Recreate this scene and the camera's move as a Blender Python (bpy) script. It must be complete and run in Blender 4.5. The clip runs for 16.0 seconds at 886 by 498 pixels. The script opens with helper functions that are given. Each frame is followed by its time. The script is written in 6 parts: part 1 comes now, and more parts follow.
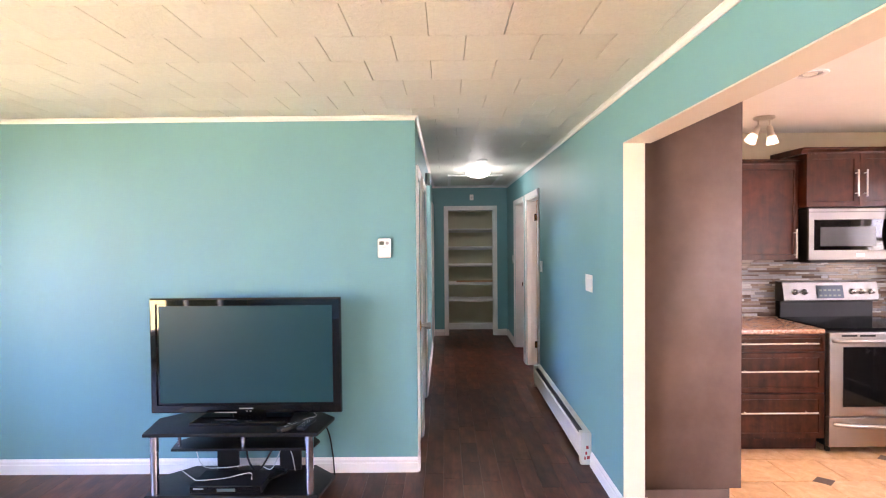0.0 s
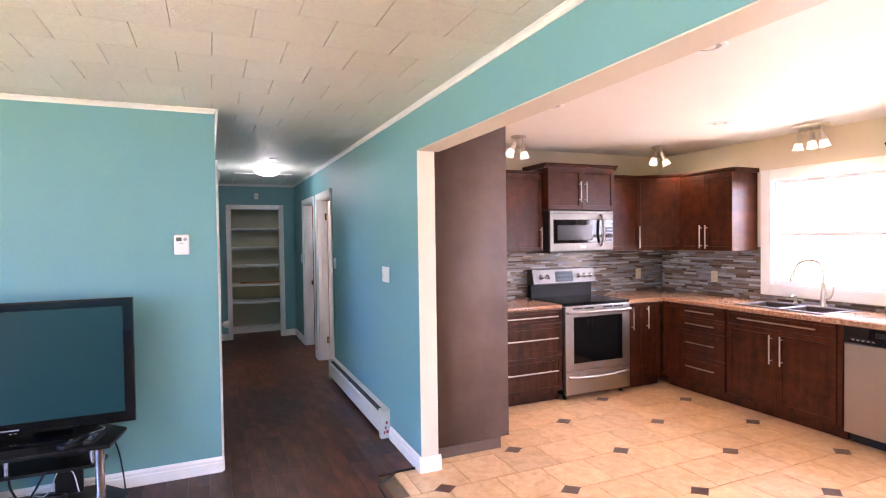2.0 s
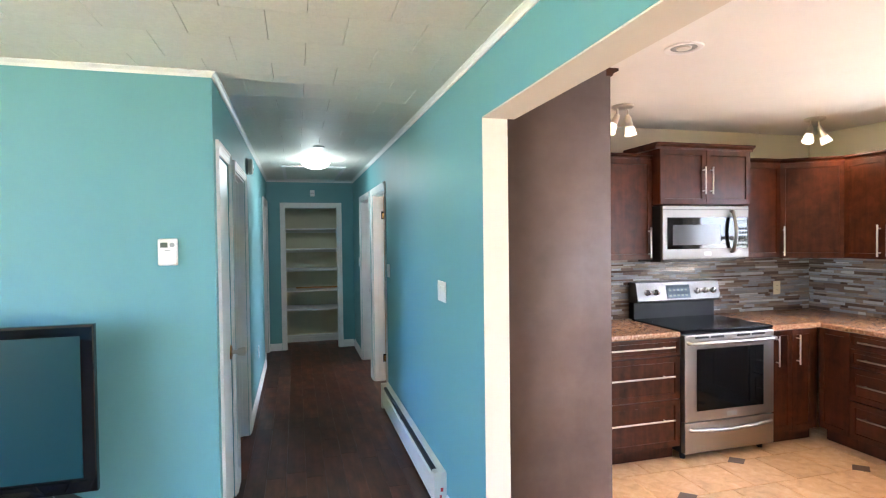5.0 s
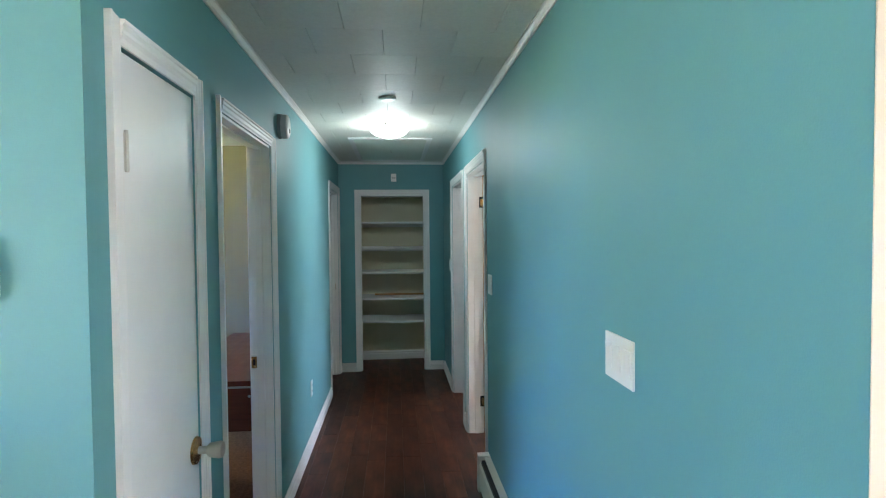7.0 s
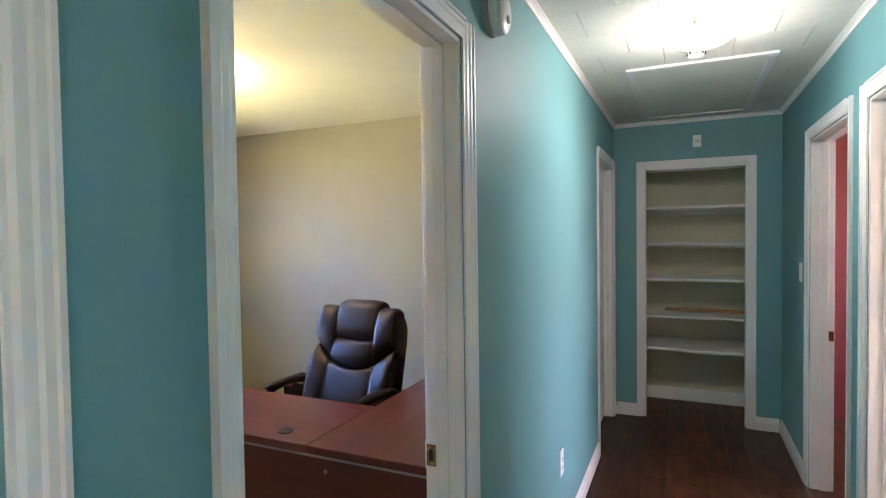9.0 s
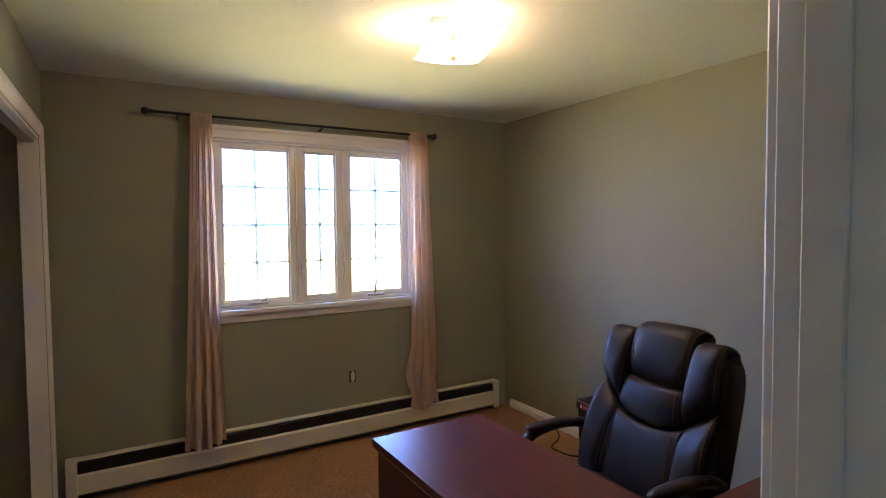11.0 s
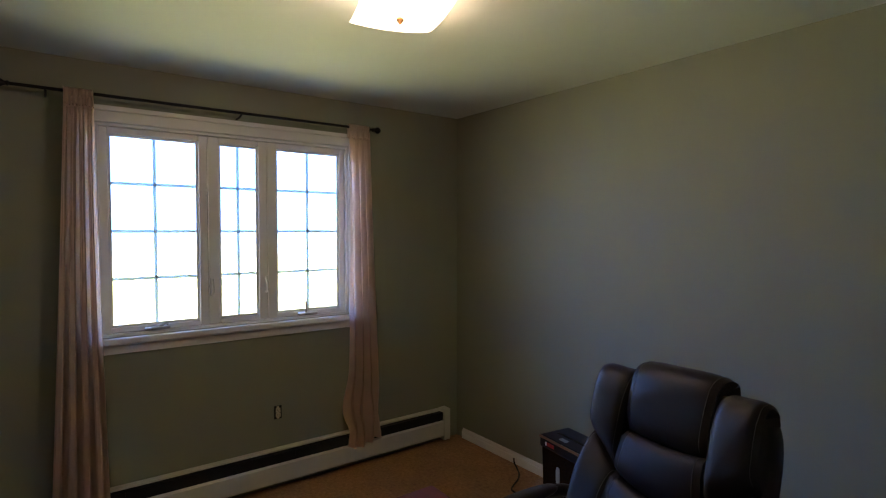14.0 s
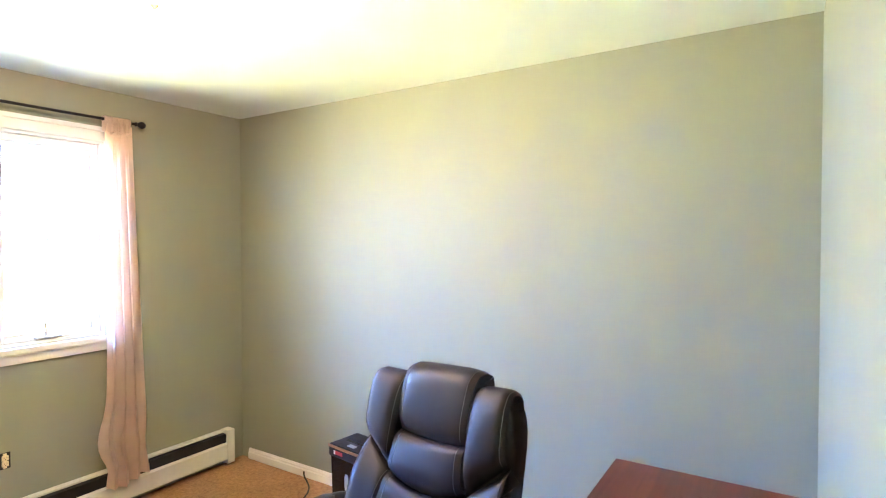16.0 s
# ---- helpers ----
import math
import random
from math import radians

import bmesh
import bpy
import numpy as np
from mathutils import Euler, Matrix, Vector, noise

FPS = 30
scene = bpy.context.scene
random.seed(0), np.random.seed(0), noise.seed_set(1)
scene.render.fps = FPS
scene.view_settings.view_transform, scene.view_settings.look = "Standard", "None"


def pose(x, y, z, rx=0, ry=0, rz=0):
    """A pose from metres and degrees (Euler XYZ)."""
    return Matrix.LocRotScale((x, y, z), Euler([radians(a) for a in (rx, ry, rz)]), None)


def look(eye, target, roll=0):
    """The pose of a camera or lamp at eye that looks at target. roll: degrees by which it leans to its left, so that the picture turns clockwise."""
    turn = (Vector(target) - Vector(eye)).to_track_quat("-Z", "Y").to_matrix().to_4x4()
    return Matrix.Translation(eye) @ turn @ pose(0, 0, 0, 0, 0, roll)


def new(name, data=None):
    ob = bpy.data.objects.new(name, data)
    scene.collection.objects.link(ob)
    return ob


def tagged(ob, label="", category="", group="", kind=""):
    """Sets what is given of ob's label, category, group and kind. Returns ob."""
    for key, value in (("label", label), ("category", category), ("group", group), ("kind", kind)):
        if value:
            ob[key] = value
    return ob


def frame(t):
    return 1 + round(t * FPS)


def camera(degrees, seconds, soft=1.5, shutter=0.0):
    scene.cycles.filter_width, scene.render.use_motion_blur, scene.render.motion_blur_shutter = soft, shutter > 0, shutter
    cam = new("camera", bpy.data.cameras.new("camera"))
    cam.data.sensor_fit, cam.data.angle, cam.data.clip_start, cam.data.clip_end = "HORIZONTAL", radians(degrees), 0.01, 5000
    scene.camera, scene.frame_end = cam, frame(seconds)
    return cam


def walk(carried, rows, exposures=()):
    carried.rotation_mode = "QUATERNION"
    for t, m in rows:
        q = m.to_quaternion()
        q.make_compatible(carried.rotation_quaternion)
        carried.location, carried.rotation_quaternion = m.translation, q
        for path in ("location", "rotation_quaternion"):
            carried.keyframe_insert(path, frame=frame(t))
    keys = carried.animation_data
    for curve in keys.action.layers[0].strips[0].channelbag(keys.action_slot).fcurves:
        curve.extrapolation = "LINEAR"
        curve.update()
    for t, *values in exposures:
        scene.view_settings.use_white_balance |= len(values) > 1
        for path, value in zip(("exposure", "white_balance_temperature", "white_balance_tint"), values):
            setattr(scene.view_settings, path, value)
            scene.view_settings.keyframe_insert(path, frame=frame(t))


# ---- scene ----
cam = camera(79.1, 16.0, 1.15)
PATH = [
    (0, (0.199, -0.077, 1.585), (0.19, 1.922, 1.54), -0.5),
    (0.5, (0.114, -0.222, 1.564), (0.359, 1.762, 1.524), -0.6),
    (1, (0.007, -0.285, 1.545), (0.513, 1.649, 1.502), -0.7),
    (1.5, (-0.034, -0.302, 1.542), (0.639, 1.581, 1.496), -0.8),
    (2, (-0.036, -0.323, 1.539), (0.757, 1.513, 1.494), -0.8),
    (2.5, (-0.014, -0.34, 1.541), (0.888, 1.444, 1.495), -0.8),
    (3, (0.02, -0.329, 1.533), (0.963, 1.435, 1.49), -0.8),
    (3.5, (0.11, -0.225, 1.538), (0.956, 1.586, 1.491), -0.8),
    (4, (0.218, -0.051, 1.548), (0.865, 1.841, 1.499), -0.7),
    (4.5, (0.29, 0.276, 1.558), (0.851, 2.195, 1.506), -0.5),
    (4.7, (0.327, 0.427, 1.564), (0.875, 2.35, 1.518), -0.6),
    (6.8, (0.633, 2.177, 1.58), (0.869, 4.162, 1.52), -0.5),
    (7, (0.637, 2.347, 1.576), (0.813, 4.338, 1.517), -0.5),
    (7.5, (0.631, 2.812, 1.57), (0.724, 4.809, 1.508), -0.4),
    (8, (0.654, 3.231, 1.525), (0.552, 5.227, 1.463), -0.7),
    (8.5, (0.635, 3.566, 1.511), (0.138, 5.503, 1.451), -0.8),
    (9, (0.532, 3.872, 1.52), (-0.288, 5.695, 1.463), -0.8),
    (9.5, (0.449, 4.129, 1.527), (-0.651, 5.798, 1.454), -0.5),
    (10, (0.394, 4.353, 1.548), (-0.954, 5.828, 1.465), -0.5),
    (10.2, (0.352, 4.434, 1.536), (-1.093, 5.814, 1.452), -0.5),
    (12.3, (-0.096, 4.9, 1.522), (-1.942, 5.668, 1.445), -0.5),
    (12.5, (-0.121, 4.938, 1.519), (-1.955, 5.733, 1.443), -0.2),
    (13, (-0.188, 4.96, 1.521), (-1.985, 5.836, 1.447), -0.1),
    (13.5, (-0.259, 4.947, 1.536), (-1.983, 5.96, 1.468), -0.1),
    (14, (-0.291, 4.945, 1.552), (-1.892, 6.141, 1.486), -0.0),
    (14.5, (-0.299, 4.955, 1.56), (-1.732, 6.349, 1.5), -0.0),
    (15, (-0.298, 4.992, 1.578), (-1.559, 6.543, 1.516), 0.1),
    (15.5, (-0.28, 5.004, 1.583), (-1.434, 6.636, 1.52), 0.0),
    (16, (-0.228, 5.004, 1.557), (-1.296, 6.694, 1.514), -0.1),
]
EXPOSURES = [(0, 1.2, 7300, 35), (1, 1.08, 6950, 37), (2, 0.98, 6650, 34), (3, 0.78, 6450, 27), (4.0, 0.95, 6050, 20), (4.7, 1.12, 6150, 15), (7, 0.92, 6150, 10), (8.0, 1.25, 6250, 14), (8.5, 1.3, 6500, 18), (9.5, 1.32, 7350, 31), (10.2, 0.75, 7300, 32), (12.3, -0.5, 6550, 23), (13.8, -0.85, 6350, 21), (14.5, 0.0, 6300, 20), (15, 1.0, 6250, 19), (16, 2.4, 6200, 19)]
walk(cam, [(t, look(eye, target, roll)) for t, eye, target, roll in PATH], EXPOSURES)

# ---- light ----
world = bpy.data.worlds.new("sky_world")
scene.world = world
world.use_nodes = True
wn = world.node_tree
sky = wn.nodes.new("ShaderNodeTexSky")
sky.sky_type, sky.sun_disc = "NISHITA", False
sky.sun_elevation, sky.sun_rotation = radians(58), radians(0)
wn.nodes["Background"].inputs["Strength"].default_value = 0.12
wn.links.new(sky.outputs[0], wn.nodes["Background"].inputs["Color"])
sun = new("sun", bpy.data.lights.new("sun", "SUN"))
sun.data.energy, sun.data.angle, sun.data.color = 3.0, radians(0.5), (1.0, 0.95, 0.87)
sun.matrix_world = look((0, 20, 32), (0, 0, 0))

GLOW_KITCHEN, GLOW_OFFICE, GLOW_LIVING = 17.0, 13.0, 11.8
BULB_HALL, BULB_OFFICE, BULB_SPOT = 6.4, 13.5, 11.0


def bulb(name, x, y, z, watts, color, radius=0.05):
    ob = new(name, bpy.data.lights.new(name, "POINT"))
    ob.data.energy, ob.data.color, ob.data.shadow_soft_size = watts, color, radius
    ob.location = (x, y, z)
    return ob


# ---- materials ----
def nodes_of(name):
    m = bpy.data.materials.new(name)
    m.use_nodes = True
    t = m.node_tree
    return m, t, t.nodes["Principled BSDF"]


def mix_rgb(t, fac, a, b, mode="MIX"):
    n = t.nodes.new("ShaderNodeMix")
    n.data_type, n.blend_type = "RGBA", mode
    for sock, v in ((n.inputs[0], fac), (n.inputs[6], a), (n.inputs[7], b)):
        if hasattr(v, "is_linked"):
            t.links.new(v, sock)
        elif isinstance(v, (int, float)):
            sock.default_value = v
        else:
            sock.default_value = (*v, 1)
    return n.outputs[2]


def noise_tex(t, scale, detail=3.0, stretch=None, coord="Object", rough=0.55, distort=0.0):
    tc = t.nodes.new("ShaderNodeTexCoord")
    n = t.nodes.new("ShaderNodeTexNoise")
    n.inputs["Scale"].default_value = scale
    n.inputs["Detail"].default_value = detail
    n.inputs["Roughness"].default_value = rough
    n.inputs["Distortion"].default_value = distort
    out = tc.outputs[coord]
    if stretch:
        mp = t.nodes.new("ShaderNodeMapping")
        mp.inputs["Scale"].default_value = stretch
        t.links.new(out, mp.inputs["Vector"])
        out = mp.outputs[0]
    t.links.new(out, n.inputs["Vector"])
    return n


def ramp(t, fac, stops):
    r = t.nodes.new("ShaderNodeValToRGB")
    e = r.color_ramp.elements
    while len(e) < len(stops):
        e.new(0.5)
    for el, (p, c) in zip(e, stops):
        el.position = p
        el.color = (*c, 1) if len(c) == 3 else c
    t.links.new(fac, r.inputs[0])
    return r.outputs[0]


def bump(t, b, height, strength, dist=0.002):
    n = t.nodes.new("ShaderNodeBump")
    n.inputs["Strength"].default_value = strength
    n.inputs["Distance"].default_value = dist
    t.links.new(height, n.inputs["Height"])
    t.links.new(n.outputs[0], b.inputs["Normal"])
    return n


def mat(name, color, rough=0.5, metal=0.0, var=0.10, scale=3.0, fine=0.15, fscale=220.0, spec=0.5, coat=0.0, rvar=0.08):
    """A surface with large soft variation, fine relief and uneven gloss."""
    m, t, b = nodes_of(name)
    big = noise_tex(t, scale, 4)
    dark = tuple(c * (1 - var) for c in color)
    light = tuple(min(1, c * (1 + var * 0.6)) for c in color)
    t.links.new(ramp(t, big.outputs[0], [(0.3, dark), (0.7, light)]), b.inputs["Base Color"])
    rr = t.nodes.new("ShaderNodeMapRange")
    rr.inputs["To Min"].default_value, rr.inputs["To Max"].default_value = max(0.02, rough - rvar), min(1, rough + rvar)
    t.links.new(noise_tex(t, scale * 6, 3).outputs[0], rr.inputs["Value"])
    t.links.new(rr.outputs[0], b.inputs["Roughness"])
    b.inputs["Metallic"].default_value = metal
    b.inputs["Specular IOR Level"].default_value = spec
    b.inputs["Coat Weight"].default_value = coat
    b.inputs["Coat Roughness"].default_value = 0.15
    if fine:
        bump(t, b, noise_tex(t, fscale, 2).outputs[0], fine, 0.001)
    return m


def wood(name, dark, light, rough, along=(1, 1, 0.06), scale=26.0, coat=0.0, random_tone=0.0, fine=0.12, wild=0.6, grain=5, spec=0.35, blotch=0.3):
    """Grained wood; along: the stretch, small in the grain's direction."""
    m, t, b = nodes_of(name)
    g = noise_tex(t, scale, grain, along, distort=wild)
    big = noise_tex(t, 12.0 if blotch > 0.5 else 7.0 if wild < 0.1 else 2.2, 3, along if blotch < 0.5 else (1, 0.35, 1), distort=wild * 0.6)
    c1 = ramp(t, g.outputs[0], [(0.32, dark), (0.68, light)])
    mid = tuple((a + c) / 2 for a, c in zip(dark, light))
    c2 = ramp(t, big.outputs[0], [(0.3, tuple(v * (1 - blotch) for v in mid)), (0.7, tuple(v * (1 + blotch) for v in mid))])
    col = mix_rgb(t, 0.45 if blotch < 0.5 else 0.62, c1, c2)
    if random_tone:
        oi = t.nodes.new("ShaderNodeObjectInfo")
        tone = ramp(t, oi.outputs["Random"], [(0.0, (1 - random_tone,) * 3), (1.0, (1 + random_tone,) * 3)])
        col = mix_rgb(t, 1.0, col, tone, "MULTIPLY")
    t.links.new(col, b.inputs["Base Color"])
    rr = t.nodes.new("ShaderNodeMapRange")
    rr.inputs["To Min"].default_value, rr.inputs["To Max"].default_value = rough - 0.06, rough + 0.1
    if fine:
        t.links.new(noise_tex(t, 9, 4).outputs[0], rr.inputs["Value"])
        t.links.new(rr.outputs[0], b.inputs["Roughness"])
    else:
        b.inputs["Roughness"].default_value = rough
    b.inputs["Coat Weight"].default_value = coat
    b.inputs["Coat Roughness"].default_value = 0.12
    b.inputs["Specular IOR Level"].default_value = spec
    if fine:
        bump(t, b, g.outputs[0], fine, 0.0004)
    return m


def wall_paint(name, color, rough=0.42, nap=0.25):
    """Rolled satin wall paint: orange-peel nap, faint roller bands and scuffs."""
    m, t, b = nodes_of(name)
    big = noise_tex(t, 0.9, 4)
    streak = noise_tex(t, 5, 3, (1, 1, 0.25))
    c1 = ramp(t, big.outputs[0], [(0.3, tuple(c * 0.95 for c in color)), (0.7, tuple(c * 1.04 for c in color))])
    c2 = ramp(t, streak.outputs[0], [(0.3, tuple(c * 0.96 for c in color)), (0.7, tuple(c * 1.03 for c in color))])
    t.links.new(mix_rgb(t, 0.5, c1, c2), b.inputs["Base Color"])
    rr = t.nodes.new("ShaderNodeMapRange")
    rr.inputs["To Min"].default_value, rr.inputs["To Max"].default_value = rough - 0.06, rough + 0.07
    t.links.new(streak.outputs[0], rr.inputs["Value"])
    t.links.new(rr.outputs[0], b.inputs["Roughness"])
    nap_n = noise_tex(t, 260, 3)
    wave = noise_tex(t, 3.0, 2)
    add = t.nodes.new("ShaderNodeMath")
    add.operation = "MULTIPLY_ADD"
    add.inputs[1].default_value = 2.0
    t.links.new(wave.outputs[0], add.inputs[0])
    t.links.new(nap_n.outputs[0], add.inputs[2])
    bump(t, b, add.outputs[0], nap, 0.0015)
    return m


def emissive(name, color, strength):
    m, t, b = nodes_of(name)
    b.inputs["Base Color"].default_value = (0.8, 0.8, 0.78, 1)
    b.inputs["Emission Color"].default_value = (*color, 1)
    b.inputs["Emission Strength"].default_value = strength
    b.inputs["Roughness"].default_value = 0.35
    return m


def glass_mat(name):
    m, t, b = nodes_of(name)
    b.inputs["Base Color"].default_value = (0.97, 0.99, 0.98, 1)
    b.inputs["Roughness"].default_value = 0.02
    b.inputs["Transmission Weight"].default_value = 1.0
    b.inputs["IOR"].default_value = 1.02
    return m


def brushed(name, color, rough, along=(1, 1, 40)):
    m, t, b = nodes_of(name)
    g = noise_tex(t, 12, 3, along)
    t.links.new(ramp(t, g.outputs[0], [(0.3, tuple(c * 0.96 for c in color)), (0.7, color)]), b.inputs["Base Color"])
    b.inputs["Metallic"].default_value = 1.0
    rr = t.nodes.new("ShaderNodeMapRange")
    rr.inputs["To Min"].default_value, rr.inputs["To Max"].default_value = rough - 0.05, rough + 0.07
    t.links.new(g.outputs[0], rr.inputs["Value"])
    t.links.new(rr.outputs[0], b.inputs["Roughness"])
    bump(t, b, g.outputs[0], 0.02, 0.0002)
    return m


def outdoor_glow(name, strength, green, lawn=(0.74, 0.84, 0.38), skyc=(0.70, 0.90, 1.36)):
    """Bright hazy outdoors: blue-white sky over a sunlit lawn, with faint trees at the horizon."""
    m, t, b = nodes_of(name)
    tc = t.nodes.new("ShaderNodeTexCoord")
    sep = t.nodes.new("ShaderNodeSeparateXYZ")
    t.links.new(tc.outputs["Object"], sep.inputs[0])
    mr = t.nodes.new("ShaderNodeMapRange")
    mr.inputs["From Min"].default_value, mr.inputs["From Max"].default_value = -0.5, 4.5
    t.links.new(sep.outputs[2], mr.inputs["Value"])
    base = ramp(t, mr.outputs[0], [(0.0, lawn), (0.34, lawn), (0.42, tuple(v * 0.8 for v in skyc)), (0.60, skyc)])
    n = noise_tex(t, 2.6, 6, rough=0.7)
    band = ramp(t, mr.outputs[0], [(0.22, (0, 0, 0)), (0.30, (1, 1, 1)), (0.44, (1, 1, 1)), (0.50, (0, 0, 0))])
    trees = ramp(t, n.outputs[0], [(0.50, (0, 0, 0)), (0.62, (green,) * 3)])
    col = mix_rgb(t, mix_rgb(t, 1.0, band, trees, "MULTIPLY"), base, (0.16, 0.21, 0.14))
    b.inputs["Base Color"].default_value = (0, 0, 0, 1)
    b.inputs["Roughness"].default_value = 1.0
    t.links.new(col, b.inputs["Emission Color"])
    b.inputs["Emission Strength"].default_value = strength
    return m


TEAL = wall_paint("teal_satin_paint", (0.132, 0.328, 0.352), 0.52)
OLIVE = wall_paint("olive_paint", (0.280, 0.280, 0.201), 0.55)
BEIGE = wall_paint("beige_paint", (0.66, 0.56, 0.42), 0.5)
CREAM = wall_paint("cream_paint", (0.66, 0.585, 0.49), 0.5)
CLOSET = wall_paint("closet_cream_paint", (0.68, 0.63, 0.46), 0.55)
ORANGE = wall_paint("orange_paint", (0.62, 0.30, 0.12), 0.5)
RED = wall_paint("red_paint", (0.20, 0.03, 0.03), 0.5)
WHITE_ROOM = wall_paint("white_wall_paint", (0.74, 0.73, 0.69), 0.55)
TRIM = mat("white_trim_paint", (0.82, 0.79, 0.77), 0.36, var=0.05, scale=5, fine=0.15, fscale=90)
DOORW = mat("white_door_paint", (0.80, 0.78, 0.765), 0.38, var=0.05, scale=3, fine=0.2, fscale=120)
CEIL_W = wall_paint("office_ceiling_paint", (0.72, 0.74, 0.66), 0.7)
CEIL_K = wall_paint("kitchen_ceiling_paint", (0.78, 0.74, 0.69), 0.65)
FLOORWOOD = wood("dark_laminate", (0.017, 0.0058, 0.0036), (0.140, 0.043, 0.021), 0.33, (1, 0.10, 1), 24, random_tone=0.38, wild=0.5, grain=4, fine=0.05, spec=0.25, blotch=0.9)
CAB = wood("espresso_cherry", (0.0065, 0.0020, 0.0014), (0.090, 0.0225, 0.0080), 0.31, (1, 1, 0.10), 20, coat=0.0, spec=0.20, blotch=0.7)
CABPANEL = mat("dark_panel_laminate", (0.125, 0.086, 0.074), 0.58, var=0.26, scale=3.2, fine=0.05, rvar=0.14, spec=0.3)
DESK = wood("mahogany_laminate", (0.070, 0.014, 0.009), (0.150, 0.035, 0.017), 0.29, (0.05, 1, 1), 42, wild=0.25, fine=0.02, grain=4)
DESKY = wood("mahogany_laminate_cross", (0.070, 0.014, 0.009), (0.146, 0.034, 0.0165), 0.30, (1, 0.05, 1), 42, wild=0.25, fine=0.02, grain=4)
PINE = wood("pine_lath", (0.36, 0.16, 0.055), (0.55, 0.28, 0.10), 0.5, (0.08, 1, 1), 30)
MIDSTEEL = brushed("satin_steel", (0.21, 0.20, 0.19), 0.52, (1, 1, 45))
BACKSTEEL = brushed("dark_brushed_steel", (0.20, 0.19, 0.18), 0.42, (1, 1, 45))
STEEL = brushed("brushed_steel", (0.38, 0.35, 0.32), 0.33, (1, 1, 45))
NICKEL = brushed("brushed_nickel", (0.58, 0.53, 0.47), 0.30, (1, 1, 20))
CHROME = mat("chrome", (0.82, 0.82, 0.83), 0.08, 1.0, var=0.02, fine=0, rvar=0.03)
BRASS = mat("worn_brass", (0.62, 0.38, 0.16), 0.25, 1.0, var=0.2, scale=20, fine=0.05)
BLACKGLOSS = mat("gloss_black_plastic", (0.005, 0.005, 0.006), 0.035, var=0.1, fine=0, rvar=0.012, spec=0.5)
BLACK = mat("black_plastic", (0.010, 0.010, 0.011), 0.45, var=0.2, scale=10, fine=0.1, spec=0.3)
BLACKGLASS = mat("black_glass", (0.004, 0.0045, 0.005), 0.05, var=0.05, fine=0, rvar=0.02, spec=0.35)
COOKTOP = mat("black_ceramic_glass", (0.004, 0.004, 0.005), 0.10, var=0.05, fine=0, rvar=0.03, spec=0.06)
# The blue-green base colour holds the room's reflection in the dark screen.
SCREEN = mat("plasma_screen", (0.008, 0.046, 0.054), 0.30, var=0.05, fine=0.02, rvar=0.03, spec=0.30)
STANDBLK = mat("black_ash_board", (0.010, 0.009, 0.009), 0.40, var=0.2, scale=14, fine=0.1, spec=0.25)
IVORY = mat("ivory_plastic", (0.70, 0.60, 0.40), 0.4, var=0.04, fine=0)
WPLASTIC = mat("white_plastic", (0.78, 0.77, 0.74), 0.35, var=0.03, fine=0)
DARKMESH = mat("dark_oven_mesh", (0.03, 0.03, 0.032), 0.2, var=0.1, fine=0)
GREYPL = mat("grey_plastic", (0.32, 0.33, 0.33), 0.4, var=0.05, fine=0)
LCD = mat("grey_lcd", (0.10, 0.13, 0.11), 0.2, var=0.05, fine=0)
BLUELCD = mat("blue_grey_display", (0.04, 0.06, 0.075), 0.45, var=0.1, fine=0, spec=0.12)
HEATW = mat("cream_enamel", (0.66, 0.64, 0.56), 0.38, var=0.06, scale=8, fine=0.05)
REDSCUFF = mat("red_scuff", (0.45, 0.03, 0.03), 0.5)
SLOT = mat("near_black_finish", (0.018, 0.019, 0.02), 0.5, 0.4)
LEATHER = mat("black_leather", (0.016, 0.0105, 0.0105), 0.47, var=0.25, scale=12, fine=0.45, fscale=420, spec=0.4)
STITCH = mat("grey_thread", (0.12, 0.11, 0.11), 0.7)
CLOTH = mat("dusty_pink_curtain", (0.87, 0.72, 0.63), 0.85, var=0.10, scale=9, fine=0.3, fscale=900, spec=0.2)
_t = CLOTH.node_tree
_tr, _mx = _t.nodes.new("ShaderNodeBsdfTranslucent"), _t.nodes.new("ShaderNodeMixShader")
_tr.inputs["Color"].default_value = (0.90, 0.77, 0.68, 1)
_mx.inputs[0].default_value = 0.5
_t.links.new(_t.nodes["Principled BSDF"].outputs[0], _mx.inputs[1])
_t.links.new(_tr.outputs[0], _mx.inputs[2])
_t.links.new(_mx.outputs[0], _t.nodes["Material Output"].inputs["Surface"])
ROD = mat("dark_iron", (0.022, 0.022, 0.026), 0.4, 0.7, var=0.2)
VINYL = mat("white_vinyl", (0.83, 0.82, 0.82), 0.35, var=0.04, fine=0.05)
GRIDBAR = mat("white_grid_bar", (0.74, 0.82, 0.84), 0.6, var=0.03, fine=0)
_t = GRIDBAR.node_tree
_tr, _mx = _t.nodes.new("ShaderNodeBsdfTranslucent"), _t.nodes.new("ShaderNodeMixShader")
_tr.inputs["Color"].default_value = (0.50, 0.57, 0.59, 1)
_mx.inputs[0].default_value = 0.68
_t.links.new(_t.nodes["Principled BSDF"].outputs[0], _mx.inputs[1])
_t.links.new(_tr.outputs[0], _mx.inputs[2])
_t.links.new(_mx.outputs[0], _t.nodes["Material Output"].inputs["Surface"])
PANE = glass_mat("window_glass")
FROST = emissive("frosted_glass_lit", (1.0, 0.80, 0.58), 1.0)
DOME = emissive("hall_dome_lit", (0.92, 1.0, 0.96), 4.0)
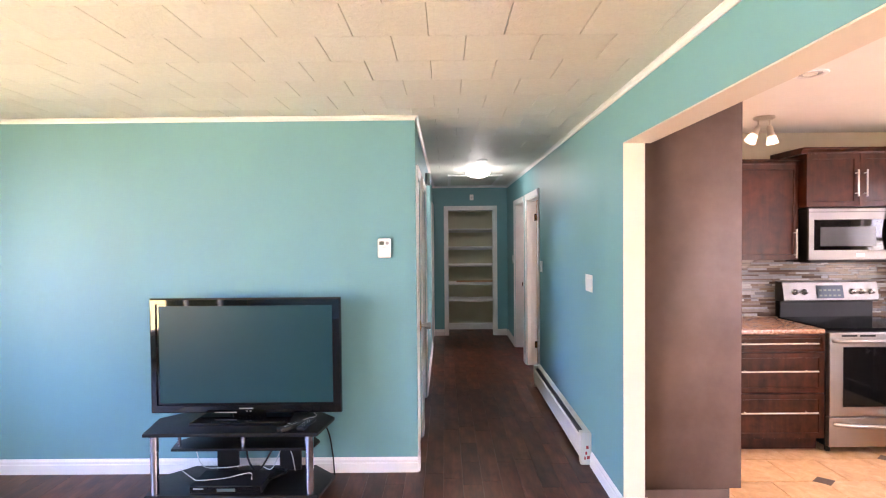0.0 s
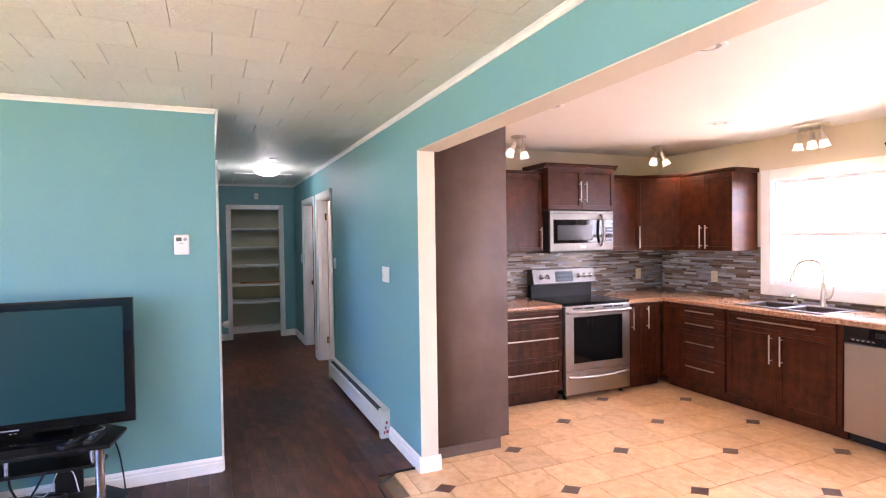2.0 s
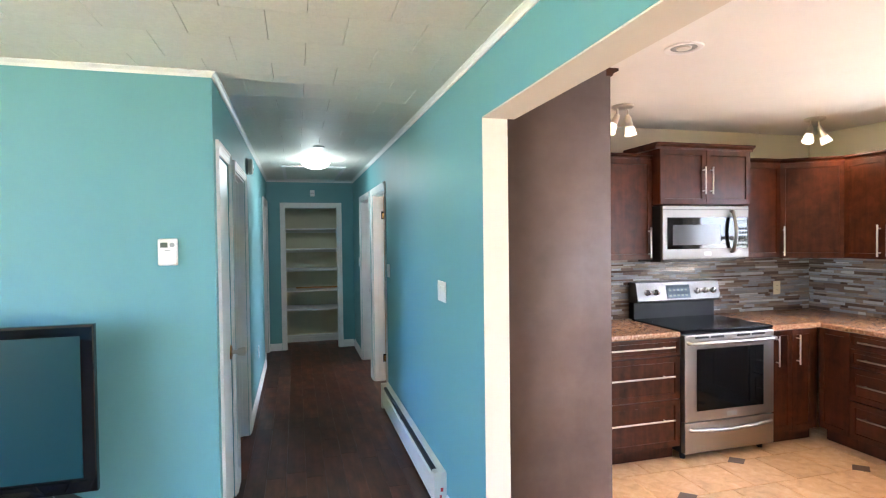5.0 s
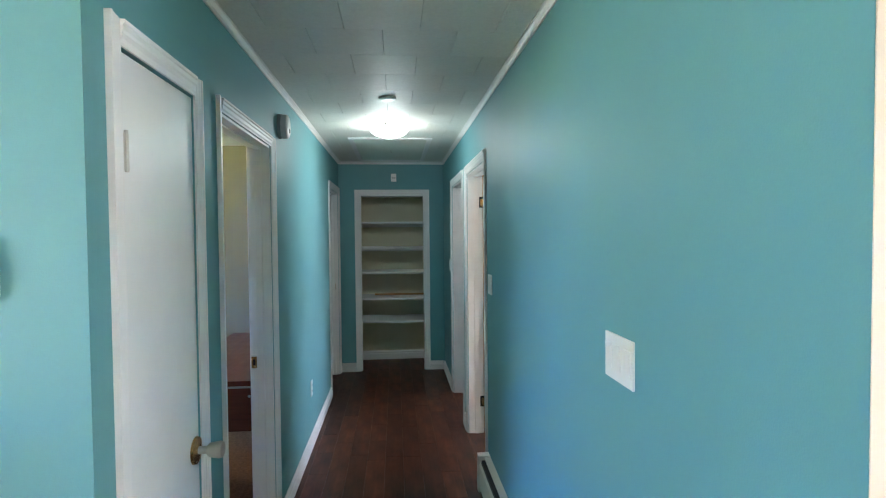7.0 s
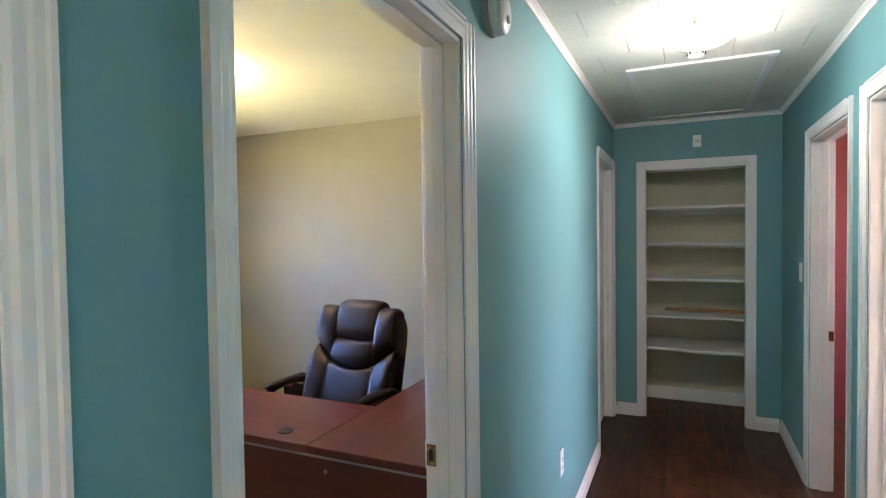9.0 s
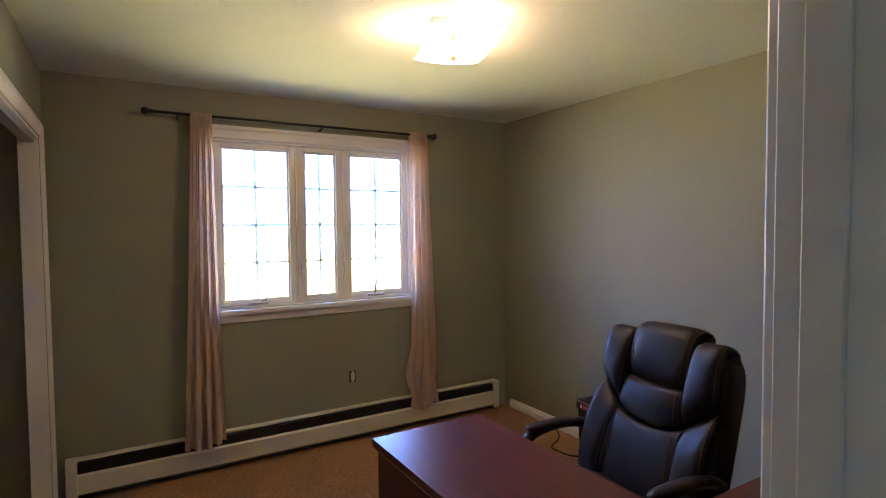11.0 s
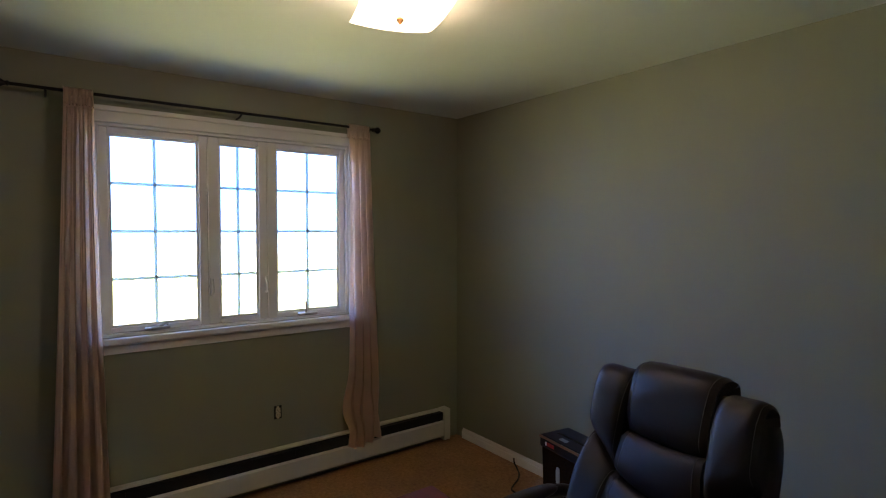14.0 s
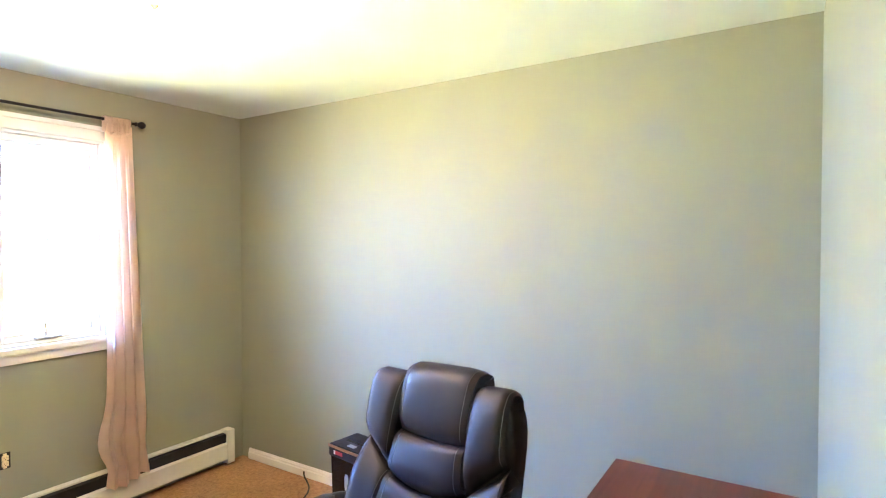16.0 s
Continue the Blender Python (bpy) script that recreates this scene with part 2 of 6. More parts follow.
OFFDISH = emissive("office_dish_lit", (1.0, 0.82, 0.60), 3.5)
POTLENS = mat("pot_lens", (0.75, 0.72, 0.66), 0.3, var=0.03, fine=0)
GROUT = mat("grey_grout", (0.20, 0.14, 0.09), 0.85, var=0.15, scale=20)
CABLEW = mat("white_cable", (0.6, 0.6, 0.58), 0.45, fine=0)


def tile_mat():
    m, t, b = nodes_of("beige_floor_tile")
    oi = t.nodes.new("ShaderNodeObjectInfo")
    n1 = noise_tex(t, 13, 5, rough=0.62, distort=0.8, coord="Object")
    n1.noise_dimensions = "4D"
    t.links.new(oi.outputs["Random"], n1.inputs["W"])
    mul = t.nodes.new("ShaderNodeMath")
    mul.operation, mul.inputs[1].default_value = "MULTIPLY", 40.0
    t.links.new(oi.outputs["Random"], mul.inputs[0])
    t.links.new(mul.outputs[0], n1.inputs["W"])
    c = ramp(t, n1.outputs[0], [(0.28, (0.60, 0.33, 0.155)), (0.5, (0.75, 0.455, 0.235)), (0.72, (0.84, 0.59, 0.37))])
    tone = ramp(t, oi.outputs["Random"], [(0.0, (0.9, 0.89, 0.87)), (1.0, (1.06, 1.05, 1.03))])
    t.links.new(mix_rgb(t, 1.0, c, tone, "MULTIPLY"), b.inputs["Base Color"])
    rr = t.nodes.new("ShaderNodeMapRange")
    rr.inputs["To Min"].default_value, rr.inputs["To Max"].default_value = 0.25, 0.48
    t.links.new(n1.outputs[0], rr.inputs["Value"])
    t.links.new(rr.outputs[0], b.inputs["Roughness"])
    bump(t, b, n1.outputs[0], 0.15, 0.002)
    return m


def island_mat(name, stops, rough=0.2, metal=0.0):
    m, t, b = nodes_of(name)
    g = t.nodes.new("ShaderNodeNewGeometry")
    c = ramp(t, g.outputs["Random Per Island"], stops)
    n = noise_tex(t, 60, 3)
    t.links.new(mix_rgb(t, 0.25, c, mix_rgb(t, 1.0, c, n.outputs[0], "MULTIPLY")), b.inputs["Base Color"])
    rr = t.nodes.new("ShaderNodeMapRange")
    rr.inputs["To Min"].default_value, rr.inputs["To Max"].default_value = rough - 0.1, rough + 0.25
    t.links.new(g.outputs["Random Per Island"], rr.inputs["Value"])
    t.links.new(rr.outputs[0], b.inputs["Roughness"])
    b.inputs["Metallic"].default_value = metal
    return m


def speckle(name, cols, scale, rough, detail=4):
    m, t, b = nodes_of(name)
    n1, n2 = noise_tex(t, scale, detail, rough=0.75), noise_tex(t, scale * 0.12, 3)
    c = ramp(t, n1.outputs[0], [(p, q) for p, q in zip((0.3, 0.45, 0.56, 0.7), cols)])
    big = ramp(t, n2.outputs[0], [(0.3, (0.85,) * 3), (0.7, (1.1,) * 3)])
    t.links.new(mix_rgb(t, 1.0, c, big, "MULTIPLY"), b.inputs["Base Color"])
    b.inputs["Roughness"].default_value = rough
    bump(t, b, n1.outputs[0], 0.1, 0.001)
    return m


def ceiling_tile_mat():
    m, t, b = nodes_of("embossed_ceiling_tile")
    g = t.nodes.new("ShaderNodeNewGeometry")
    tone = ramp(t, g.outputs["Random Per Island"], [(0.0, (0.83, 0.80, 0.73)), (1.0, (0.88, 0.85, 0.78))])
    n = noise_tex(t, 38, 5, rough=0.6, distort=1.2)
    t.links.new(mix_rgb(t, 0.2, tone, mix_rgb(t, 1.0, tone, n.outputs[0], "MULTIPLY")), b.inputs["Base Color"])
    b.inputs["Roughness"].default_value = 0.58
    bump(t, b, n.outputs[0], 0.8, 0.005)
    return m


TILE = tile_mat()
INSET = mat("brown_inset_tile", (0.13, 0.062, 0.042), 0.35, var=0.25, scale=18)
MOSAIC = island_mat("strip_mosaic", [(0.0, (0.085, 0.055, 0.045)), (0.25, (0.21, 0.15, 0.12)), (0.45, (0.34, 0.27, 0.22)), (0.6, (0.17, 0.17, 0.185)), (0.8, (0.30, 0.30, 0.32)), (1.0, (0.56, 0.55, 0.55))], 0.22)
COUNTER = speckle("brown_granite_laminate", [(0.10, 0.045, 0.025), (0.30, 0.145, 0.08), (0.46, 0.26, 0.15), (0.62, 0.45, 0.32)], 55, 0.22, 6)
CORK = speckle("cork_tile", [(0.20, 0.085, 0.03), (0.34, 0.165, 0.065), (0.42, 0.22, 0.10), (0.50, 0.29, 0.15)], 45, 0.42, 5)
CTILE = ceiling_tile_mat()
SINKM = speckle("dark_composite", [(0.025, 0.017, 0.014), (0.035, 0.025, 0.02), (0.045, 0.033, 0.028), (0.07, 0.055, 0.05)], 160, 0.55)


# ---- mesh helpers ----
def boxes(*list_of, bev=0.0, seg=1):
    """One bmesh of boxes (x0, y0, z0, x1, y1, z1), edges rounded by bev."""
    bm = bmesh.new()
    for x0, y0, z0, x1, y1, z1 in list_of:
        v = [bm.verts.new((x, y, z)) for x in (x0, x1) for y in (y0, y1) for z in (z0, z1)]
        for f in ((0, 1, 3, 2), (4, 6, 7, 5), (0, 4, 5, 1), (2, 3, 7, 6), (0, 2, 6, 4), (1, 5, 7, 3)):
            bm.faces.new([v[i] for i in f])
    if bev:
        bmesh.ops.bevel(bm, geom=list(bm.edges), offset=bev, segments=seg, profile=0.6, affect="EDGES", clamp_overlap=True)
    bmesh.ops.recalc_face_normals(bm, faces=bm.faces)
    return bm


def prism(profile, axis, a, b, bm=None):
    """A profile of (u, v) drawn out along axis from a to b. x: (u, v) = (y, z); y: (x, z); z: (x, y)."""
    bm = bm or bmesh.new()
    put = {"x": lambda s, u, v: (s, u, v), "y": lambda s, u, v: (u, s, v), "z": lambda s, u, v: (u, v, s)}[axis]
    n = len(profile)
    lo = [bm.verts.new(put(a, u, v)) for u, v in profile]
    hi = [bm.verts.new(put(b, u, v)) for u, v in profile]
    bm.faces.new(lo)
    bm.faces.new(hi[::-1])
    for i in range(n):
        bm.faces.new((lo[i], hi[i], hi[(i + 1) % n], lo[(i + 1) % n]))
    bmesh.ops.recalc_face_normals(bm, faces=bm.faces)
    return bm


def lathe(profile, n=24, at=(0, 0, 0), axis="z", bm=None):
    """Revolve (radius, height) points about an axis through at; open ends are closed."""
    bm = bm or bmesh.new()
    rings = []
    for r, h in profile:
        ring = []
        for i in range(n):
            a = 2 * math.pi * i / n
            c, s = r * math.cos(a), r * math.sin(a)
            p = {"z": (c, s, h), "x": (h, c, s), "y": (c, h, s)}[axis]
            ring.append(bm.verts.new((p[0] + at[0], p[1] + at[1], p[2] + at[2])))
        rings.append(ring)
    for r0, r1 in zip(rings, rings[1:]):
        for i in range(n):
            bm.faces.new((r0[i], r0[(i + 1) % n], r1[(i + 1) % n], r1[i]))
    bm.faces.new(rings[0][::-1])
    bm.faces.new(rings[-1])
    bmesh.ops.recalc_face_normals(bm, faces=bm.faces)
    return bm


def tube(points, r, n=10, bm=None, taper=None):
    """A round bar along a line of points."""
    bm = bm or bmesh.new()
    pts = [Vector(p) for p in points]
    rings, up = [], Vector((0.13, 0.27, 0.95)).normalized()
    for i, p in enumerate(pts):
        d = (pts[min(i + 1, len(pts) - 1)] - pts[max(i - 1, 0)]).normalized()
        if abs(d.dot(up)) > 0.97:
            up = Vector((0.9, 0.3, 0.1)).normalized()
        u = d.cross(up).normalized()
        w = d.cross(u).normalized()
        up = u.cross(d).normalized()
        rr = r if taper is None else r * taper[i]
        rings.append([bm.verts.new(p + (u * math.cos(2 * math.pi * k / n) + w * math.sin(2 * math.pi * k / n)) * rr) for k in range(n)])
    for a, b in zip(rings, rings[1:]):
        for k in range(n):
            bm.faces.new((a[k], a[(k + 1) % n], b[(k + 1) % n], b[k]))
    bm.faces.new(rings[0][::-1])
    bm.faces.new(rings[-1])
    bmesh.ops.recalc_face_normals(bm, faces=bm.faces)
    return bm


def curve_points(ctrl, n=24):
    """Catmull-Rom points through ctrl."""
    c = [Vector(p) for p in ctrl]
    c = [c[0] * 2 - c[1]] + c + [c[-1] * 2 - c[-2]]
    out = []
    seg = len(c) - 3
    for i in range(n + 1):
        s = min(i / n * seg, seg - 1e-6)
        k, f = int(s), s - int(s)
        p0, p1, p2, p3 = c[k:k + 4]
        out.append(0.5 * (2 * p1 + (p2 - p0) * f + (2 * p0 - 5 * p1 + 4 * p2 - p3) * f * f + (3 * p1 - p0 - 3 * p2 + p3) * f ** 3))
    return out


def pillow(size, m=None, e1=0.35, e2=0.35, n=20, bm=None, sag=0.0):
    """A soft rounded block of that size about the origin, set by the matrix m."""
    bm = bm or bmesh.new()
    m = m or Matrix()
    sx, sy, sz = (s / 2 for s in size)

    def pw(v, e):
        return math.copysign(abs(v) ** e, v)
    rows = []
    for i in range(n + 1):
        phi = -math.pi / 2 + math.pi * i / n
        row = []
        for j in range(2 * n):
            th = 2 * math.pi * j / (2 * n)
            c = pw(math.cos(phi), e1)
            p = Vector((sx * c * pw(math.cos(th), e2), sy * c * pw(math.sin(th), e2), sz * pw(math.sin(phi), e1)))
            p.y += sag * (1 - (p.x / sx) ** 2) * 0.5
            row.append(p)
        rows.append(row)
    bot, top = bm.verts.new(m @ rows[0][0]), bm.verts.new(m @ rows[-1][0])
    rings = [[bm.verts.new(m @ p) for p in row] for row in rows[1:-1]]
    k = 2 * n
    for j in range(k):
        bm.faces.new((bot, rings[0][(j + 1) % k], rings[0][j]))
        bm.faces.new((top, rings[-1][j], rings[-1][(j + 1) % k]))
    for a, b in zip(rings, rings[1:]):
        for j in range(k):
            bm.faces.new((a[j], a[(j + 1) % k], b[(j + 1) % k], b[j]))
    bmesh.ops.recalc_face_normals(bm, faces=bm.faces)
    return bm


def mesh_of(name, bm, material):
    me = bpy.data.meshes.new(name)
    bm.to_mesh(me)
    bm.free()
    me.materials.append(material)
    if len(me.polygons) < 60000:
        me.polygons.foreach_set("use_smooth", [True] * len(me.polygons))
        me.set_sharp_from_angle(angle=radians(38))
        for p in me.polygons:
            if p.area > 0.003 and len(p.vertices) == 4:
                p.use_smooth = False
    return me


def part(name, bm, material, parent, label=""):
    ob = new(name, mesh_of(name, bm, material))
    ob.parent = parent
    return tagged(ob, label)


def thing(name, label, category, at=(0, 0, 0), turn=0.0, group="", kind=""):
    ob = new(name)
    ob.empty_display_size = 0.1
    ob.matrix_basis = pose(*at, 0, 0, turn)
    return tagged(ob, label, category, group, kind)


def solo(name, bm, material, label, category, at=(0, 0, 0), turn=0.0, group="", kind=""):
    ob = new(name, mesh_of(name, bm, material))
    ob.matrix_basis = pose(*at, 0, 0, turn)
    return tagged(ob, label, category, group, kind)


def struct(name, bm, material, label=""):
    return tagged(new(name, mesh_of(name, bm, material)), label, "", "", "structure")


def wall_run(name, axis, c0, c1, a0, a1, z0, z1, holes, material, label=""):
    """A wall along axis from a0 to a1, filling c0 to c1 across, with holes (a0, a1, z0, z1)."""
    cuts = sorted({a0, a1, *[h[0] for h in holes], *[h[1] for h in holes]})
    bl = []
    for p, q in zip(cuts, cuts[1:]):
        mid = (p + q) / 2
        hs = sorted((h[2], h[3]) for h in holes if h[0] < mid < h[1])
        z = z0
        for lo, hi in hs:
            if lo > z:
                bl.append((p, q, z, lo))
            z = max(z, hi)
        if z < z1:
            bl.append((p, q, z, z1))
    bl = [(p, c0, lo, q, c1, hi) if axis == "x" else (c0, p, lo, c1, q, hi) for p, q, lo, hi in bl]
    return struct(name, boxes(*bl), material, label)


# ---- structure: walls, floors, ceilings ----
CEIL, KCEIL = 2.395, 2.42
HALL_L = [(3.668, 4.132, 0, 2.02), (4.396, 5.188, 0, 2.03), (7.63, 8.42, 0, 2.03)]
HALL_R = [(5.66, 6.50, 0, 2.03), (6.77, 7.58, 0, 2.03)]
LIV_WIN = [(0.4, 2.3, 0.8, 2.1), (-2.7, -0.2, 0.3, 2.1)]
K_WIN, O_WIN = (2.09, 3.065, 1.045, 2.03), (5.16, 6.55, 1.01, 2.10)
wall_run("wall_hall_west", "y", -0.045, 0.0, 3.52, 8.52, 0, 2.6, HALL_L, TEAL, "teal satin-painted plaster wall of the hallway")
wall_run("wall_office_east", "y", -0.105, -0.045, 4.31, 7.46, 0, 2.6, [HALL_L[1]], OLIVE, "olive-painted office wall")
wall_run("wall_closet_back", "y", -0.60, -0.55, 3.60, 4.31, 0, 2.6, [], WHITE_ROOM)
wall_run("wall_bedroom_west", "y", -1.0, -0.9, 7.5, 8.6, 0, 2.6, [], WHITE_ROOM)
wall_run("wall_living_north", "x", 3.52, 3.60, -3.8, -0.045, 0, 2.6, [], TEAL, "teal-painted living room wall behind the television")
wall_run("wall_hall_north", "x", 8.52, 8.60, -0.045, 1.255, 0, 2.6, [(0.235, 0.97, 0, 2.02)], TEAL, "teal end wall of the hallway")
wall_run("wall_hall_east", "y", 1.195, 1.255, 2.931, 8.52, 0, 2.6, HALL_R, TEAL, "teal satin-painted plaster wall of the hallway")
wall_run("wall_kitchen_west", "y", 1.255, 1.315, 2.931, 4.39, 0, 2.6, [], BEIGE)
wall_run("wall_rooms_west", "y", 1.255, 1.315, 4.39, 9.0, 0, 2.6, HALL_R, WHITE_ROOM)
wall_run("wall_header", "y", 1.195, 1.255, -1.4, 2.931, 2.104, 2.6, [], TEAL, "teal header over the wide kitchen opening")
wall_run("wall_header_kitchen_side", "y", 1.255, 1.35, -1.4, 2.931, 2.104, 2.6, [], BEIGE)
wall_run("wall_living_east", "y", 1.195, 1.315, -3.8, -1.4, 0, 2.6, [], TEAL)
wall_run("wall_living_west", "y", -3.8, -3.7, -3.8, 3.52, 0, 2.6, LIV_WIN, TEAL)
wall_run("wall_living_south", "x", -3.9, -3.8, -3.8, 4.9, 0, 2.6, [], TEAL)
wall_run("wall_kitchen_north", "x", 4.39, 4.49, 1.315, 4.9, 0, 2.6, [], BEIGE, "beige kitchen wall above the cabinets")
# The southern hole is unseen, added to let daylight onto the kitchen floor.
wall_run("wall_kitchen_east", "y", 4.77, 4.87, -3.8, 4.39, 0, 2.6, [K_WIN, (-1.3, 0.6, 0.1, 2.05)], BEIGE, "beige kitchen wall with the sink window")
wall_run("wall_office_west", "y", -3.58, -3.48, 3.6, 7.56, 0, 2.6, [O_WIN], OLIVE, "olive-painted office wall with the window")
wall_run("wall_office_north", "x", 7.46, 7.56, -3.48, -0.045, 0, 2.6, [], OLIVE, "olive-painted office wall")
wall_run("wall_office_south", "x", 4.22, 4.31, -3.48, -0.105, 0, 2.6, [(-3.345, -1.9, 0, 2.02)], OLIVE, "olive office wall with a closet opening")
wall_run("wall_office_closet", "x", 3.60, 3.65, -3.48, -0.60, 0, 2.6, [], WHITE_ROOM)
struct("wall_linen_closet", boxes((0.14, 8.60, 0, 0.20, 9.16, 2.4), (1.02, 8.60, 0, 1.08, 9.16, 2.4), (0.20, 9.10, 0, 1.02, 9.16, 2.4), (0.20, 8.60, 2.24, 1.02, 9.10, 2.4)), CLOSET, "cream-painted closet interior")
# Window holes in these two walls are unseen, added to light the doorways.
wall_run("wall_orange_room_east", "y", 3.4, 3.5, 4.49, 6.64, 0, 2.6, [(4.9, 6.0, 1.0, 2.0)], ORANGE)
wall_run("wall_red_room_east", "y", 3.4, 3.5, 6.64, 9.1, 0, 2.6, [(7.4, 8.2, 1.0, 2.0)], RED)
struct("wall_orange_room", boxes((1.315, 6.60, 0, 3.4, 6.64, 2.6)), ORANGE, "orange-painted room seen through a doorway")
struct("wall_red_room", boxes((1.315, 6.64, 0, 3.4, 6.68, 2.6), (1.315, 9.0, 0, 3.4, 9.1, 2.6)), RED, "red-painted room seen through a doorway")
struct("ceiling_rooms", boxes((1.255, 4.49, 2.42, 3.5, 9.1, 2.5), (-1.0, 7.56, 2.42, 0.0, 8.6, 2.5)), CEIL_W)
struct("ceiling_office", boxes((-3.48, 3.60, CEIL, -0.045, 7.46, 2.5)), CEIL_W, "white-painted office ceiling")
struct("ceiling_kitchen", boxes((1.315, -3.8, KCEIL, 4.77, 4.39, 2.52)), CEIL_K, "smooth white kitchen ceiling")
struct("roof", boxes((-3.9, -3.95, 2.62, 4.95, 9.3, 2.7)), WHITE_ROOM)


def ceiling_tiles():
    """Staggered square ceiling tiles with open joints, in one mesh."""
    verts, faces = [], []

    def tile(x0, x1, y0, y1):
        g, e = 0.0009, 0.0013
        if x1 - x0 < 0.02:
            return
        k = len(verts)
        for z, i in ((CEIL + 0.012, 0.0), (CEIL + 0.004, 0.0), (CEIL, e)):
            for x, y in ((x0 + g + i, y0 + 0.0006 + i * 0.4), (x1 - g - i, y0 + 0.0006 + i * 0.4), (x1 - g - i, y1 - 0.0006 - i * 0.4), (x0 + g + i, y1 - 0.0006 - i * 0.4)):
                verts.append((x, y, z))
        faces.append((k + 8, k + 11, k + 10, k + 9))
        for r in (0, 4):
            for i in range(4):
                j = (i + 1) % 4
                faces.append((k + r + i, k + r + 4 + i, k + r + 4 + j, k + r + j))
    for k in range(-20, 22):
        y0, y1 = 2.10 + 0.305 * k, 2.405 + 0.305 * k
        y0, y1 = max(y0, -3.8), min(y1, 8.52)
        if y1 - y0 < 0.02:
            continue
        off = 0.29 if k % 2 == 0 else 0.138
        for seg0, seg1, xa, xb in ((y0, min(y1, 3.52), -3.7, 1.195), (max(y0, 3.52), y1, 0.0, 1.195)):
            if seg1 - seg0 < 0.01:
                continue
            x = off - 0.304 * 14
            while x < xb:
                a, b = max(x, xa), min(x + 0.304, xb)
                if b > a:
                    tile(a, b, seg0, seg1)
                x += 0.304
    me = bpy.data.meshes.new("ceiling")
    me.from_pydata(verts, [], faces)
    me.materials.append(CTILE)
    tagged(new("ceiling", me), "cream embossed ceiling tiles laid staggered with dark joints", "", "", "structure")


ceiling_tiles()
# Dark brown backing that shows through the open tile joints.
JOINT = mat("brown_joint", (0.16, 0.13, 0.10), 0.9)
struct("ceiling_backing", boxes((-3.8, -3.9, CEIL + 0.011, 1.195, 3.52, 2.5), (-0.045, 3.52, CEIL + 0.011, 1.195, 8.55, 2.5)), JOINT)

# floors
ground = struct("ground", boxes((-60, -60, -0.62, 60, 60, -0.55)), mat("lawn", (0.07, 0.11, 0.03), 0.9, var=0.4, scale=0.6), "lawn round the house")
struct("floor_slab", boxes((-3.9, -3.95, -0.2, 4.95, 9.3, -0.014)), GROUT)
struct("floor_office", boxes((-3.48, 3.60, -0.014, -0.045, 7.46, 0.0)), CORK, "speckled brown cork floor of the office")
struct("floor_rooms", boxes((1.25, 4.49, -0.014, 3.5, 9.1, -0.001), (-1.0, 7.56, -0.014, -0.045, 8.6, -0.001), (1.19, 5.66, -0.014, 1.25, 6.50, -0.001), (1.19, 6.77, -0.014, 1.25, 7.58, -0.001), (0.20, 8.515, -0.014, 0.30, 9.10, -0.001), (0.90, 8.515, -0.014, 1.02, 9.10, -0.001)), FLOORWOOD)


# outdoors behind the windows
def backdrop(name, x, y0, y1, z0, z1, material):
    tagged(struct(name, boxes((x - 0.01, y0, z0, x + 0.01, y1, z1)), material, "overexposed daylight and hazy trees outside"), category="")


backdrop("backdrop_kitchen", 6.6, -5.5, 10.0, -0.5, 4.5, outdoor_glow("kitchen_daylight", GLOW_KITCHEN, 0.35, (0.92, 0.84, 0.74), (0.84, 0.94, 1.16)))
backdrop("backdrop_office", -6.0, 3.0, 9.0, -0.5, 4.0, outdoor_glow("office_daylight", GLOW_OFFICE, 1.0, (1.15, 1.17, 0.50), (0.33, 0.80, 2.15)))
backdrop("backdrop_living", -6.2, -5.5, 3.0, -0.5, 4.5, outdoor_glow("living_daylight", GLOW_LIVING, 0.8, (1.40, 1.26, 0.68), (0.48, 0.86, 1.70)))
# Extra glowing sheet outside the added patio opening, never in view.
backdrop("backdrop_added_patio", 6.7, -9.0, -5.5, -0.5, 4.5, bpy.data.materials["kitchen_daylight"])


# ---- trim ----
def casing_profile(w=0.06, d=0.016):
    """Stepped moulding across its width, out from the wall."""
    return [(0, 0), (w, 0), (w, d), (w * 0.86, d), (w * 0.8, d * 0.78), (w * 0.6, d * 0.78), (w * 0.5, d * 0.6), (w * 0.25, d * 0.6), (w * 0.12, d * 0.4), (0, d * 0.4)]


